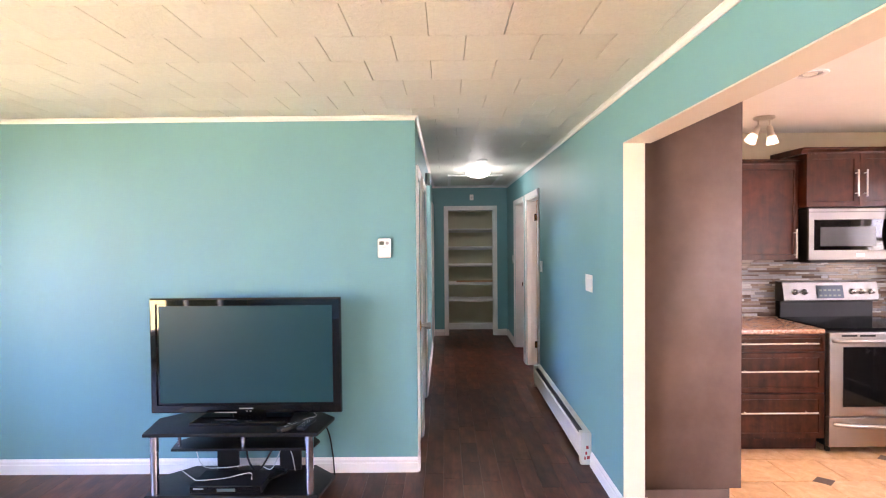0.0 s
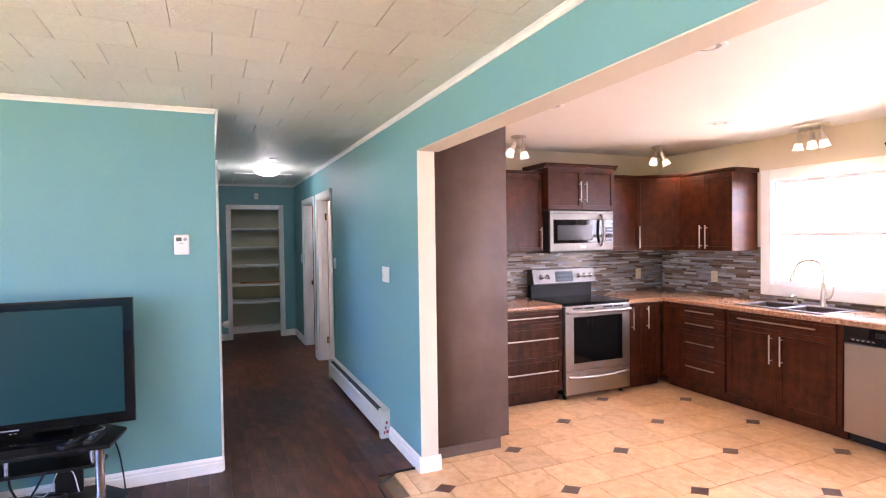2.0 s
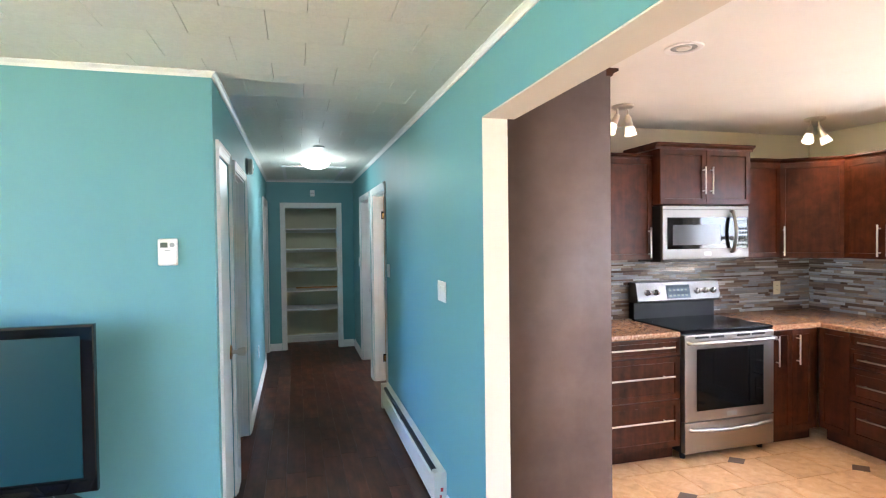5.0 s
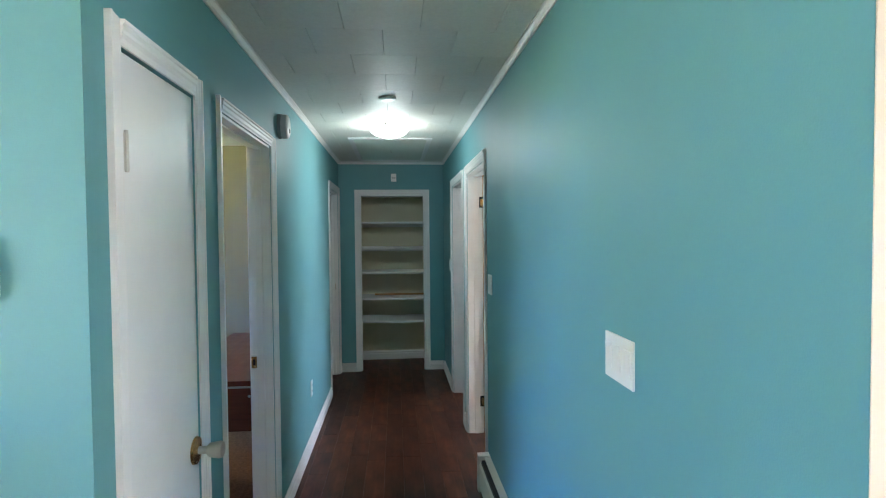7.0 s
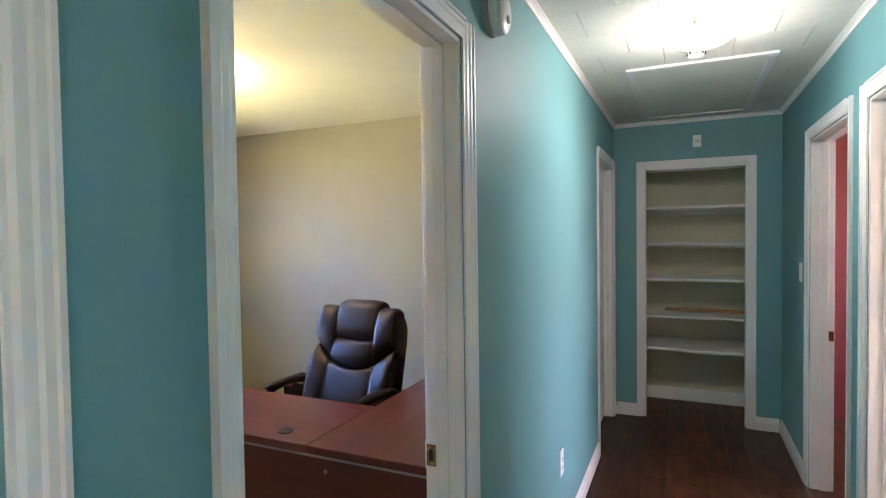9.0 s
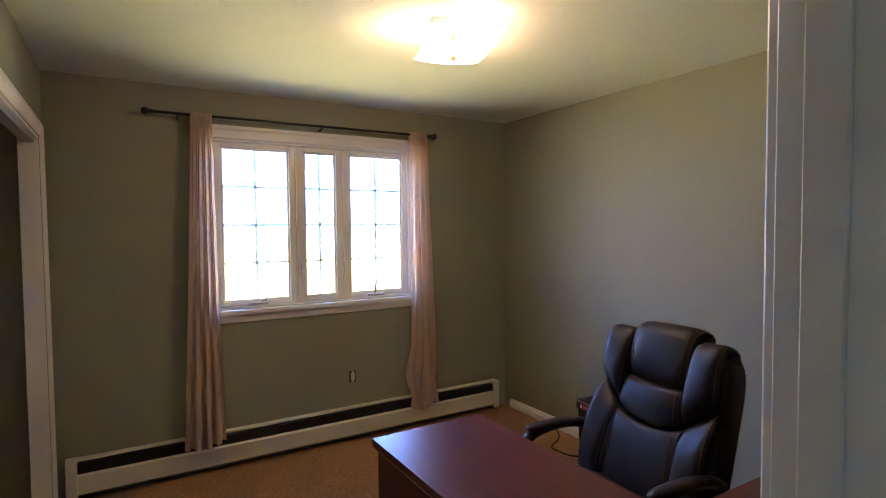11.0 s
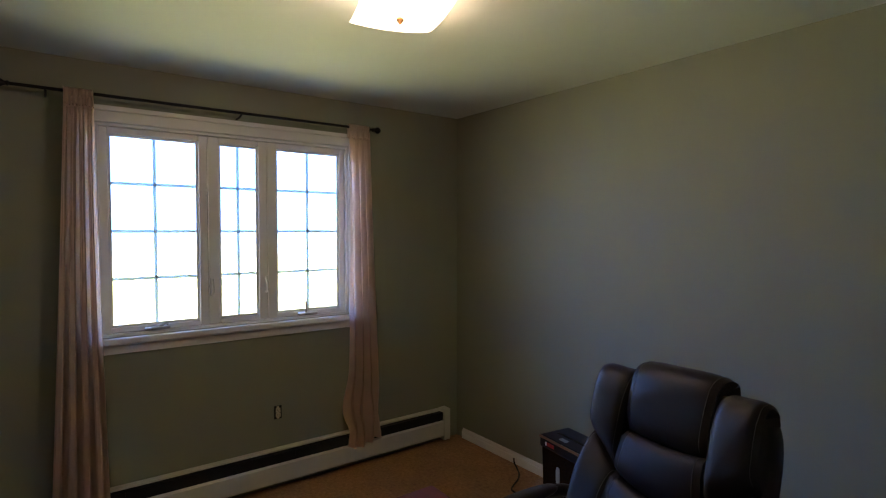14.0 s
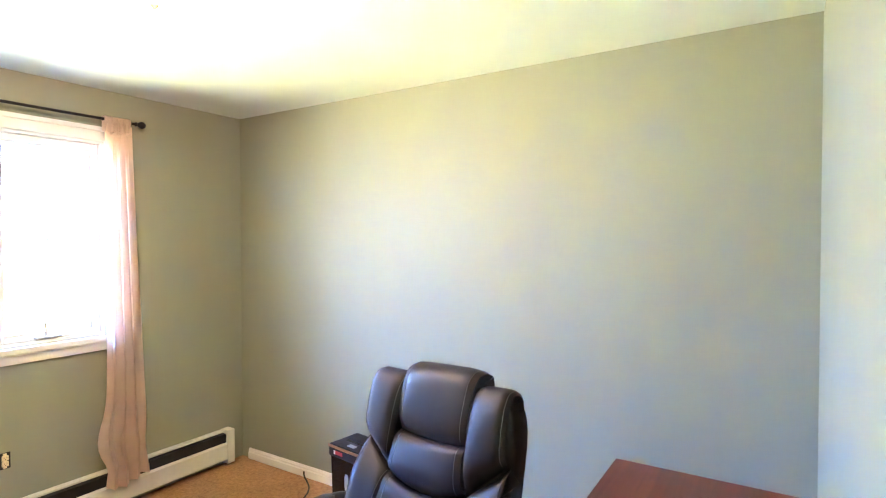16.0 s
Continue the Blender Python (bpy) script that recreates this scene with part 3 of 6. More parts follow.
def door_frame(name, wall_x, side, y0, y1, top, depth, w=0.06, liner=True, wide=None, stop=(0.008, 0.008), label="white painted moulded door casing"):
    """Casing round an opening in a wall of constant x; side +1 when the room lies towards +x."""
    ob = thing(name, label, "", kind="structure")
    prof = [(u, v) for u, v in casing_profile(w)]
    wide = wide or (w, w)
    lo = prism([(wall_x + side * v, y0 - u) for u, v in casing_profile(wide[0])], "z", 0, top + w)
    part("side_casing", lo, TRIM, ob)
    hi = prism([(wall_x + side * v, y1 + u) for u, v in casing_profile(wide[1])], "z", 0, top + w)
    part("side_casing", hi, TRIM, ob)
    head = prism([(wall_x + side * v * 1.04, top + u) for u, v in prof], "y", y0 - 0.001, y1 + 0.001)
    part("head_casing", head, TRIM, ob)
    if liner:
        a, b = sorted((wall_x - side * 0.003, wall_x - side * depth))
        part("jamb", boxes((a, y0 - 0.004, 0, b, y0 + 0.012, top), (a, y1 - 0.012, 0, b, y1 + 0.004, top), (a, y0 + 0.012, top - 0.012, b, y1 - 0.012, top + 0.004), bev=0.0015), TRIM, ob)
        s0, s1 = sorted((wall_x - side * depth * 0.42, wall_x - side * depth * 0.75))
        part("door_stop", boxes((s0, y0 + 0.012, 0, s1, y0 + 0.012 + stop[0], top - 0.012), (s0, y1 - 0.012 - stop[1], 0, s1, y1 - 0.012, top - 0.012), (s0, y0 + 0.012 + stop[0], top - 0.020, s1, y1 - 0.012 - stop[1], top - 0.012), bev=0.0015), TRIM, ob)
    return ob


frame_closet = door_frame("door_frame_1", 0.0, 1, 3.668, 4.132, 2.02, 0.045, liner=False, wide=(0.06, 0.046))
frame_office = door_frame("door_frame_2", 0.0, 1, 4.396, 5.188, 2.03, 0.105, w=0.050, wide=(0.046, 0.062), stop=(0.032, 0.008))
part("strike_plate", boxes((-0.110, 5.1705, 0.888, -0.082, 5.1765, 0.948), bev=0.001), BRASS, frame_office, "worn brass strike plate")
part("strike_hole", boxes((-0.102, 5.1685, 0.904, -0.090, 5.1710, 0.934)), BLACK, frame_office)
part("strike_chip", boxes((-0.1145, 5.172, 0.878, -0.0805, 5.1764, 0.958), bev=0.001), WPLASTIC, frame_office)
part("inside_casing", boxes((-0.121, 4.336, 0, -0.1055, 4.396, 2.09), (-0.121, 5.188, 0, -0.1055, 5.248, 2.09), (-0.121, 4.396, 2.03, -0.1055, 5.188, 2.09), bev=0.003), TRIM, frame_office)
frame_bed = door_frame("door_frame_3", 0.0, 1, 7.63, 8.42, 2.03, 0.09)
part("strike_plate", boxes((-0.06, 8.404, 0.96, -0.035, 8.4085, 1.02)), BRASS, frame_bed)
frame_a = door_frame("door_frame_4", 1.195, -1, 5.66, 6.50, 2.03, 0.12)
frame_b = door_frame("door_frame_5", 1.195, -1, 6.77, 7.58, 2.03, 0.12)
part("strike_plate", boxes((1.288, 7.564, 0.875, 1.312, 7.5685, 0.93)), BRASS, frame_b)


def end_casing():
    ob = thing("door_frame_6", "white painted casing round the linen closet", "", kind="structure")
    for u0, sgn in ((0.235, -1), (0.97, 1)):
        part("side_casing", prism([(u0 + sgn * u, 8.52 - v) for u, v in casing_profile(0.057)], "z", 0, 2.077), TRIM, ob)
    part("head_casing", prism([(8.52 - v * 1.04, 2.02 + u) for u, v in casing_profile(0.057)], "x", 0.236, 0.969), TRIM, ob)
    part("jamb", boxes((0.231, 8.523, 0, 0.247, 8.60, 2.02), (0.958, 8.523, 0, 0.974, 8.60, 2.02), (0.247, 8.523, 2.008, 0.958, 8.60, 2.024), bev=0.0015), TRIM, ob)
    part("track", boxes((0.25, 8.54, 1.995, 0.955, 8.565, 2.008), bev=0.001), GREYPL, ob, "grey sliding door track")


end_casing()


def base_profile(h=0.10, d=0.016):
    return [(0, 0), (d, 0), (d, h * 0.62), (d * 0.72, h * 0.68), (d * 0.72, h * 0.84), (d * 0.4, h * 0.93), (d * 0.3, h), (0, h)]


def baseboard(axis, c, side, a, b, h=0.10, label="white moulded baseboard"):
    bm = prism([(c + side * u, v) for u, v in base_profile(h)], axis, a, b)
    return struct("baseboard", bm, TRIM, label)


baseboard("x", 3.52, -1, -3.7, 0.003)
for a, b in ((3.522, 3.606), (4.180, 4.348), (5.250, 7.565), (8.485, 8.518)):
    baseboard("y", 0.0, 1, a, b)
for a, b in ((2.933, 3.58), (6.565, 6.705), (7.645, 8.518), (5.575, 5.595)):
    baseboard("y", 1.195, -1, a, b)
baseboard("x", 8.52, -1, 0.017, 0.176)
baseboard("x", 8.52, -1, 1.029, 1.178)
baseboard("x", 9.10, -1, 0.20, 1.02, 0.11)
baseboard("x", 7.46, -1, -3.40, -0.106, 0.072)
struct("jamb_end", boxes((1.1945, 2.9285, 0.10, 1.3155, 2.9305, 2.104), bev=0.001), CREAM, "cream-painted end of the wall at the opening")
struct("header_underside", boxes((1.196, -1.4, 2.097, 1.349, 2.928, 2.1035), bev=0.001), CREAM, "cream-painted underside of the header")
struct("baseboard", prism([(2.930 - u, v) for u, v in base_profile(0.10, 0.018)], "x", 1.178, 1.333), TRIM, "white baseboard wrapping the wall end")


def crown(axis, c, side, a, b, z=CEIL):
    bm = prism([(c, z - 0.03), (c + side * 0.006, z - 0.03), (c + side * 0.009, z - 0.018), (c + side * 0.018, z - 0.009), (c + side * 0.024, z - 0.006), (c + side * 0.024, z - 0.001), (c, z - 0.001)], axis, a, b)
    struct("trim", bm, TRIM, "thin white crown moulding")


crown("x", 3.52, -1, -3.7, 0.0)
crown("y", 0.0, 1, 3.496, 8.52)
crown("y", 1.195, -1, -3.8, 8.52)
crown("x", 8.52, -1, 0.0, 1.195)


# ---- kitchen ----
def shaker(x0, z0, x1, z1, y=0.0, thick=0.02, rail=0.055):
    """A framed front with a sunk panel, facing -y."""
    bm = boxes((x0, y - thick, z0, x1, y, z1))
    bm.faces.ensure_lookup_table()
    f = min(bm.faces, key=lambda q: q.calc_center_median().y)
    bmesh.ops.inset_region(bm, faces=[f], thickness=min(rail, (z1 - z0) * 0.28), depth=0.0)
    bmesh.ops.inset_region(bm, faces=[f], thickness=0.004, depth=-0.007)
    es = [e for e in bm.edges if all(abs(v.co.y - (y - thick)) < 1e-5 for v in e.verts) and (abs(e.verts[0].co.x - e.verts[1].co.x) < 1e-5 and abs(e.verts[0].co.x - x0) * abs(e.verts[0].co.x - x1) < 1e-6 or abs(e.verts[0].co.z - e.verts[1].co.z) < 1e-5 and abs(e.verts[0].co.z - z0) * abs(e.verts[0].co.z - z1) < 1e-6)]
    bmesh.ops.bevel(bm, geom=es, offset=0.0025, segments=2, profile=0.5, affect="EDGES")
    return bm


def bar_pull(p0, p1, out=0.032, r=0.006):
    """A straight bar handle from p0 to p1 on a front that faces -y."""
    a, b = Vector(p0), Vector(p1)
    d = (b - a)
    o = Vector((0, -out, 0))
    bm = tube([a + o, b + o], r, 10)
    for k in (0.12, 0.88):
        tube([a + d * k, a + d * k + o], r * 0.7, 8, bm)
    return bm


def crown_top(x0, x1, y_back, z, h=0.04, out=0.035):
    """Stepped crown on top of a cabinet, along its front."""
    prof = [(0.0, z), (-0.008, z), (-0.010, z + h * 0.3), (-out * 0.6, z + h * 0.55), (-out, z + h * 0.7), (-out, z + h), (y_back, z + h), (y_back, z)]
    return prism(prof, "x", x0, x1)


def cabinet(name, label, at, turn, w, z0, z1, depth, fronts, toe=0.0, crown_h=0.0, crown_ends=(0, 0), category="cabinet"):
    """fronts: (kind, x0, z0, x1, z1, handle start, handle end)."""
    ob = thing(name, label, category, at, turn)
    part("body", boxes((0.001, 0.0, z0 + toe, w - 0.001, depth, z1), bev=0.0015), CAB, ob)
    if toe:
        part("toe_kick", boxes((0.001, 0.06, z0, w - 0.001, depth, z0 + toe - 0.001)), CAB, ob)
    for kind, x0, a, x1, b, h0, h1 in fronts:
        f = part(kind, shaker(x0 + 0.0015, a + 0.0015, x1 - 0.0015, b - 0.0015, -0.001), CAB, ob)
        if h0:
            part("handle", bar_pull((h0[0], -0.021, h0[1]), (h1[0], -0.021, h1[1])), NICKEL, f, "brushed nickel bar handle")
    if crown_h:
        part("crown_moulding", crown_top(-crown_ends[0], w + crown_ends[1], depth * 0.95, z1, crown_h), CAB, ob)
    return ob


KY, KX = 3.80, 4.185
WOODS = "espresso-stained wood"
# base run along the back wall
cabinet("base_cabinet", f"{WOODS} base cabinet with three drawers beside the range", (2.20, KY, 0), 0, 0.725, 0, 0.858, 0.585,
        [("drawer", 0, 0.735, 0.725, 0.858, (0.08, 0.80), (0.66, 0.80)), ("drawer", 0, 0.435, 0.725, 0.732, (0.08, 0.60), (0.66, 0.60)), ("drawer", 0, 0.105, 0.725, 0.432, (0.08, 0.30), (0.66, 0.30))], toe=0.10)
cabinet("base_cabinet", f"{WOODS} base cabinet with two narrow doors beside the range", (3.70, KY, 0), 0, 0.46, 0, 0.858, 0.585,
        [("door", 0.0, 0.105, 0.20, 0.858, (0.05, 0.60), (0.05, 0.82)), ("door", 0.20, 0.105, 0.40, 0.858, (0.24, 0.60), (0.24, 0.82))], toe=0.10)
# base run along the window wall
cabinet("base_cabinet", f"{WOODS} corner base cabinet with a plain door", (KX, 3.79, 0), -90, 0.23, 0, 0.858, 0.58,
        [("door", 0.0, 0.105, 0.23, 0.858, None, None)], toe=0.10)
cabinet("base_cabinet", f"{WOODS} base cabinet with four drawers", (KX, 3.56, 0), -90, 0.49, 0, 0.858, 0.58,
        [("drawer", 0, 0.745, 0.49, 0.858, (0.08, 0.80), (0.40, 0.80)), ("drawer", 0, 0.615, 0.49, 0.742, (0.08, 0.68), (0.40, 0.68)),
         ("drawer", 0, 0.375, 0.49, 0.612, (0.08, 0.50), (0.40, 0.50)), ("drawer", 0, 0.105, 0.49, 0.372, (0.08, 0.27), (0.40, 0.27))], toe=0.10)
cabinet("sink_cabinet", f"{WOODS} sink cabinet with two doors and a false front", (KX, 3.07, 0), -90, 0.965, 0, 0.858, 0.58,
        [("false_front", 0.03, 0.745, 0.93, 0.858, (0.15, 0.80), (0.80, 0.80)), ("door", 0.03, 0.105, 0.48, 0.742, (0.435, 0.46), (0.435, 0.70)), ("door", 0.48, 0.105, 0.93, 0.742, (0.525, 0.46), (0.525, 0.70))], toe=0.10)
cabinet("base_cabinet", f"{WOODS} base cabinet beside the dishwasher", (KX, 1.49, 0), -90, 0.60, 0, 0.858, 0.58,
        [("door", 0.02, 0.105, 0.58, 0.858, (0.06, 0.55), (0.06, 0.80))], toe=0.10)
# wall cabinets
cabinet("wall_cabinet", f"{WOODS} wall cabinet with one door beside the microwave", (2.26, 4.065, 0), 0, 0.645, 1.385, 2.12, 0.315,
        [("door", 0.0, 1.385, 0.645, 2.12, (0.61, 1.40), (0.61, 1.62))], crown_h=0.035)
cabinet("wall_cabinet", f"{WOODS} two-door wall cabinet over the microwave", (2.91, 3.985, 0), 0, 0.795, 1.785, 2.185, 0.395,
        [("door", 0.0, 1.785, 0.397, 2.185, (0.365, 1.86), (0.365, 2.06)), ("door", 0.397, 1.785, 0.795, 2.185, (0.43, 1.86), (0.43, 2.06))], crown_h=0.045, crown_ends=(0.035, 0.035))
cabinet("wall_cabinet", f"{WOODS} narrow one-door wall cabinet", (3.71, 4.065, 0), 0, 0.37, 1.375, 2.115, 0.315,
        [("door", 0.0, 1.375, 0.37, 2.115, None, None)], crown_h=0.035)
DIAG = math.degrees(math.atan2(3.81 - 4.065, 4.44 - 4.085))
cabinet("corner_wall_cabinet", f"{WOODS} diagonal corner wall cabinet with one door", (4.085, 4.065, 0), DIAG, 0.437, 1.37, 2.115, 0.10,
        [("door", 0.0, 1.37, 0.437, 2.115, (0.028, 1.39), (0.028, 1.62))], crown_h=0.035)
cabinet("wall_cabinet", f"{WOODS} two-door wall cabinet next to the window", (4.44, 3.805, 0), -90, 0.61, 1.37, 2.11, 0.325,
        [("door", 0.0, 1.37, 0.305, 2.11, (0.27, 1.39), (0.27, 1.62)), ("door", 0.305, 1.37, 0.61, 2.11, (0.335, 1.39), (0.335, 1.62))], crown_h=0.04, crown_ends=(0.0, 0.03))
cabinet("wall_cabinet", f"{WOODS} two-door wall cabinet past the window", (4.44, 1.93, 0), -90, 0.92, 1.36, 2.13, 0.325,
        [("door", 0.0, 1.36, 0.46, 2.13, (0.42, 1.39), (0.42, 1.62)), ("door", 0.46, 1.36, 0.92, 2.13, (0.50, 1.39), (0.50, 1.62))], crown_h=0.04, crown_ends=(0.03, 0.0))
panel_ob = thing("fridge_side_panel", "tall dark brown laminate refrigerator side panel", "panel", (1.317, 3.08, 0))
bm = prism([(0.0, 0.0), (0.555, 0.0), (0.555, 0.08), (0.622, 0.08), (0.622, 2.415), (0.0, 2.415)], "y", 0.0, 0.02)
part("board", bm, CABPANEL, panel_ob)
part("edge_band", boxes((0.6222, 0.0, 0.08, 0.6235, 0.0195, 2.415)), CAB, panel_ob)
part("crown_moulding", prism([(0.600, 2.375), (0.632, 2.375), (0.640, 2.390), (0.668, 2.404), (0.668, 2.417), (0.600, 2.417)], "y", -0.006, 0.045), CAB, panel_ob)
part("toe_strip", boxes((0.0, -0.006, 0.0, 0.552, -0.0005, 0.075), bev=0.001), CABPANEL, panel_ob)

# counters
bm = boxes((2.20, 3.765, 0.862, 2.922, 4.386, 0.90), bev=0.012, seg=3)
solo("countertop", bm, COUNTER, "brown speckled laminate countertop beside the range", "countertop")
bm = boxes((3.703, 3.765, 0.862, 4.765, 4.386, 0.90), (4.15, 3.03, 0.862, 4.765, 3.764, 0.90), (4.15, 2.27, 0.862, 4.242, 3.029, 0.90), (4.70, 2.27, 0.862, 4.765, 3.029, 0.90), (4.15, 0.89, 0.862, 4.765, 2.269, 0.90))
bmesh.ops.remove_doubles(bm, verts=bm.verts, dist=0.0012)
es = [e for e in bm.edges if all(v.co.z > 0.899 for v in e.verts) and (all(abs(v.co.x - 4.15) < 0.002 for v in e.verts) or all(abs(v.co.y - 3.765) < 0.002 and v.co.x < 4.16 for v in e.verts))]
bmesh.ops.bevel(bm, geom=es, offset=0.013, segments=3, profile=0.5, affect="EDGES")
solo("countertop", bm, COUNTER, "brown speckled laminate countertop under the window", "countertop")


def mosaic(axis, c, side, a0, a1, z0, z1, holes=()):
    """Thin glass and stone strips in random lengths."""
    rng = random.Random(int(a0 * 100) + (7 if axis == "x" else 3))
    verts, faces = [], []
    z = z0
    while z < z1 - 0.004:
        h = rng.choice((0.012, 0.018, 0.018, 0.024))
        a = a0 - rng.random() * 0.1
        while a < a1:
            ln = rng.choice((0.06, 0.11, 0.16, 0.24))
            s, e = max(a, a0), min(a + ln, a1)
            a += ln
            if e - s < 0.006 or any(p < (s + e) / 2 < q and lo < z + h / 2 < hi for p, q, lo, hi in holes):
                continue
            d = 0.005 + rng.random() * 0.003
            k = len(verts)
            g = 0.0012
            zz = min(z + h, z1)
            for dd, i in ((0.0, 0.0), (d - 0.001, 0.0), (d, 0.0012)):
                for u, v in ((s + g + i, z + g + i), (e - g - i, z + g + i), (e - g - i, zz - g - i), (s + g + i, zz - g - i)):
                    verts.append((u, c + side * dd, v) if axis == "x" else (c + side * dd, u, v))
            faces.append((k + 8, k + 9, k + 10, k + 11))
            for r in (0, 4):
                for i in range(4):
                    j = (i + 1) % 4
                    faces.append((k + r + i, k + r + j, k + r + 4 + j, k + r + 4 + i))
        z += h
    me = bpy.data.meshes.new("backsplash_strips")
    me.from_pydata(verts, [], faces)
    me.materials.append(MOSAIC)
    bm = bmesh.new()
    bm.from_mesh(me)
    bmesh.ops.recalc_face_normals(bm, faces=bm.faces)
    bm.to_mesh(me)
    bm.free()
    tagged(new("backsplash_strips", me), "grey, brown and silver glass strip mosaic backsplash", "backsplash", "", "stuff")


struct("backsplash_bed", boxes((2.2, 4.386, 0.90, 4.766, 4.3895, 1.40), (4.766, 0.9, 0.90, 4.7695, 2.02, 1.40), (4.766, 2.02, 0.90, 4.7695, 3.13, 0.95), (4.766, 3.13, 0.90, 4.7695, 4.386, 1.40)), GROUT)
mosaic("x", 4.386, -1, 2.2, 4.762, 0.902, 1.40)
mosaic("y", 4.766, -1, 0.9, 4.38, 0.902, 1.40, [(1.985, 3.17, 0.945, 2.2)])

# range
rg = thing("electric_range", "stainless steel electric range with black glass cooktop", "range", (2.928, 3.755, 0))
part("body", boxes((0.004, 0.03, 0.05, 0.766, 0.62, 0.885), bev=0.003), BLACK, rg)
part("cooktop", boxes((0.0, 0.0, 0.886, 0.77, 0.585, 0.906), bev=0.006, seg=2), COOKTOP, rg, "black glass cooktop")
od = part("oven_door", boxes((0.006, -0.012, 0.275, 0.764, 0.03, 0.875), bev=0.006, seg=2), STEEL, rg, "brushed stainless oven door")
part("window", boxes((0.10, -0.0145, 0.345, 0.67, -0.011, 0.775), bev=0.001), BLACKGLASS, od, "black oven window")
part("window_frame", boxes((0.092, -0.0135, 0.337, 0.678, -0.0115, 0.783)), STEEL, od)
for x in (0.09, 0.22, 0.44, 0.57):
    part("vent_slot", boxes((x, -0.0135, 0.848, x + 0.11, -0.0115, 0.862)), BLACK, od)
part("handle", tube(curve_points([(0.03, -0.012, 0.822), (0.05, -0.05, 0.822), (0.385, -0.058, 0.822), (0.72, -0.05, 0.822), (0.74, -0.012, 0.822)], 30), 0.013, 12), STEEL, od, "stainless bar handle")
part("badge", boxes((0.35, -0.0145, 0.292, 0.44, -0.0115, 0.325), bev=0.002), GREYPL, od, "small silver badge")
dr = part("drawer", boxes((0.006, -0.012, 0.055, 0.764, 0.03, 0.268), bev=0.006, seg=2), STEEL, rg, "stainless storage drawer")
part("handle", tube(curve_points([(0.04, -0.012, 0.225), (0.08, -0.03, 0.218), (0.385, -0.04, 0.205), (0.69, -0.03, 0.218), (0.73, -0.012, 0.225)], 24), 0.014, 12), STEEL, dr)
for x in (0.05, 0.72):
    part("foot", lathe([(0.02, 0.0), (0.02, 0.06)], 14, (x, 0.07, 0)), BLACK, rg)
part("riser", boxes((0.006, 0.56, 0.9, 0.764, 0.625, 1.035), bev=0.004), BLACK, rg, "black lower part of the backguard")
bg = part("backguard", prism([(0.52, 1.035), (0.50, 1.05), (0.53, 1.19), (0.62, 1.195), (0.625, 1.035)], "x", 0.003, 0.767), BACKSTEEL, rg, "stainless control panel")
part("display", prism([(0.5045, 1.062), (0.4985, 1.063), (0.5205, 1.166), (0.528, 1.165)], "x", 0.27, 0.485), BLUELCD, bg, "grey touch display")
for i in range(5):
    for j in range(2):
        part("button", prism([(0.504 + j * 0.009, 1.078 + j * 0.042), (0.5008 + j * 0.009, 1.0785 + j * 0.042), (0.5038 + j * 0.009, 1.092 + j * 0.042), (0.507 + j * 0.009, 1.092 + j * 0.042)], "x", 0.29 + 0.037 * i, 0.312 + 0.037 * i), LCD, bg)
for x in (0.09, 0.165, 0.55, 0.625, 0.70):
    k = part("knob", lathe([(0.024, 0.0), (0.023, -0.012), (0.017, -0.016), (0.016, -0.034), (0.0, -0.035)], 20, (x, 0.514, 1.115), "y"), CHROME, bg, "chrome control knob")
    part("pointer", boxes((x - 0.003, 0.474, 1.10, x + 0.003, 0.480, 1.13), bev=0.001), BLACK, k)

# microwave
mw = thing("microwave", "stainless over-the-range microwave oven", "microwave", (2.925, 3.985, 1.375))
part("body", boxes((0.003, 0.0, 0.0, 0.757, 0.38, 0.40), bev=0.004), BLACK, mw)
mf = part("front", boxes((0.0, -0.025, 0.012, 0.76, -0.001, 0.40), bev=0.005, seg=2), MIDSTEEL, mw, "brushed stainless front")
part("top_grille", boxes((0.0, -0.027, 0.37, 0.76, -0.0255, 0.374)), BLACK, mf)
dw_win = part("door_glass", boxes((0.04, -0.0275, 0.085, 0.62, -0.0245, 0.315), bev=0.001), BLACKGLASS, mf, "dark glass door window")
part("inner_window", boxes((0.085, -0.0285, 0.115, 0.50, -0.0270, 0.26)), DARKMESH, dw_win)
cp = part("control_panel", boxes((0.635, -0.0275, 0.085, 0.752, -0.0245, 0.315), bev=0.001), BLACKGLASS, mf, "black keypad")
for i in range(4):
    for j in range(5):
        part("key", boxes((0.648 + 0.025 * i, -0.0285, 0.10 + 0.03 * j, 0.665 + 0.025 * i, -0.0272, 0.118 + 0.03 * j)), SLOT, cp)
part("display", boxes((0.648, -0.0285, 0.262, 0.74, -0.0272, 0.298)), LCD, cp)
part("handle", tube(curve_points([(0.60, -0.025, 0.06), (0.60, -0.05, 0.08), (0.60, -0.075, 0.20), (0.60, -0.05, 0.345), (0.60, -0.025, 0.36)], 26), 0.013, 12), BACKSTEEL, mf, "curved dark steel handle")
part("badge", boxes((0.355, -0.0275, 0.035, 0.42, -0.0245, 0.062), bev=0.002), GREYPL, mf)
part("underside_vent", boxes((0.05, 0.03, -0.012, 0.70, 0.33, -0.0005), bev=0.002), BLACK, mw)

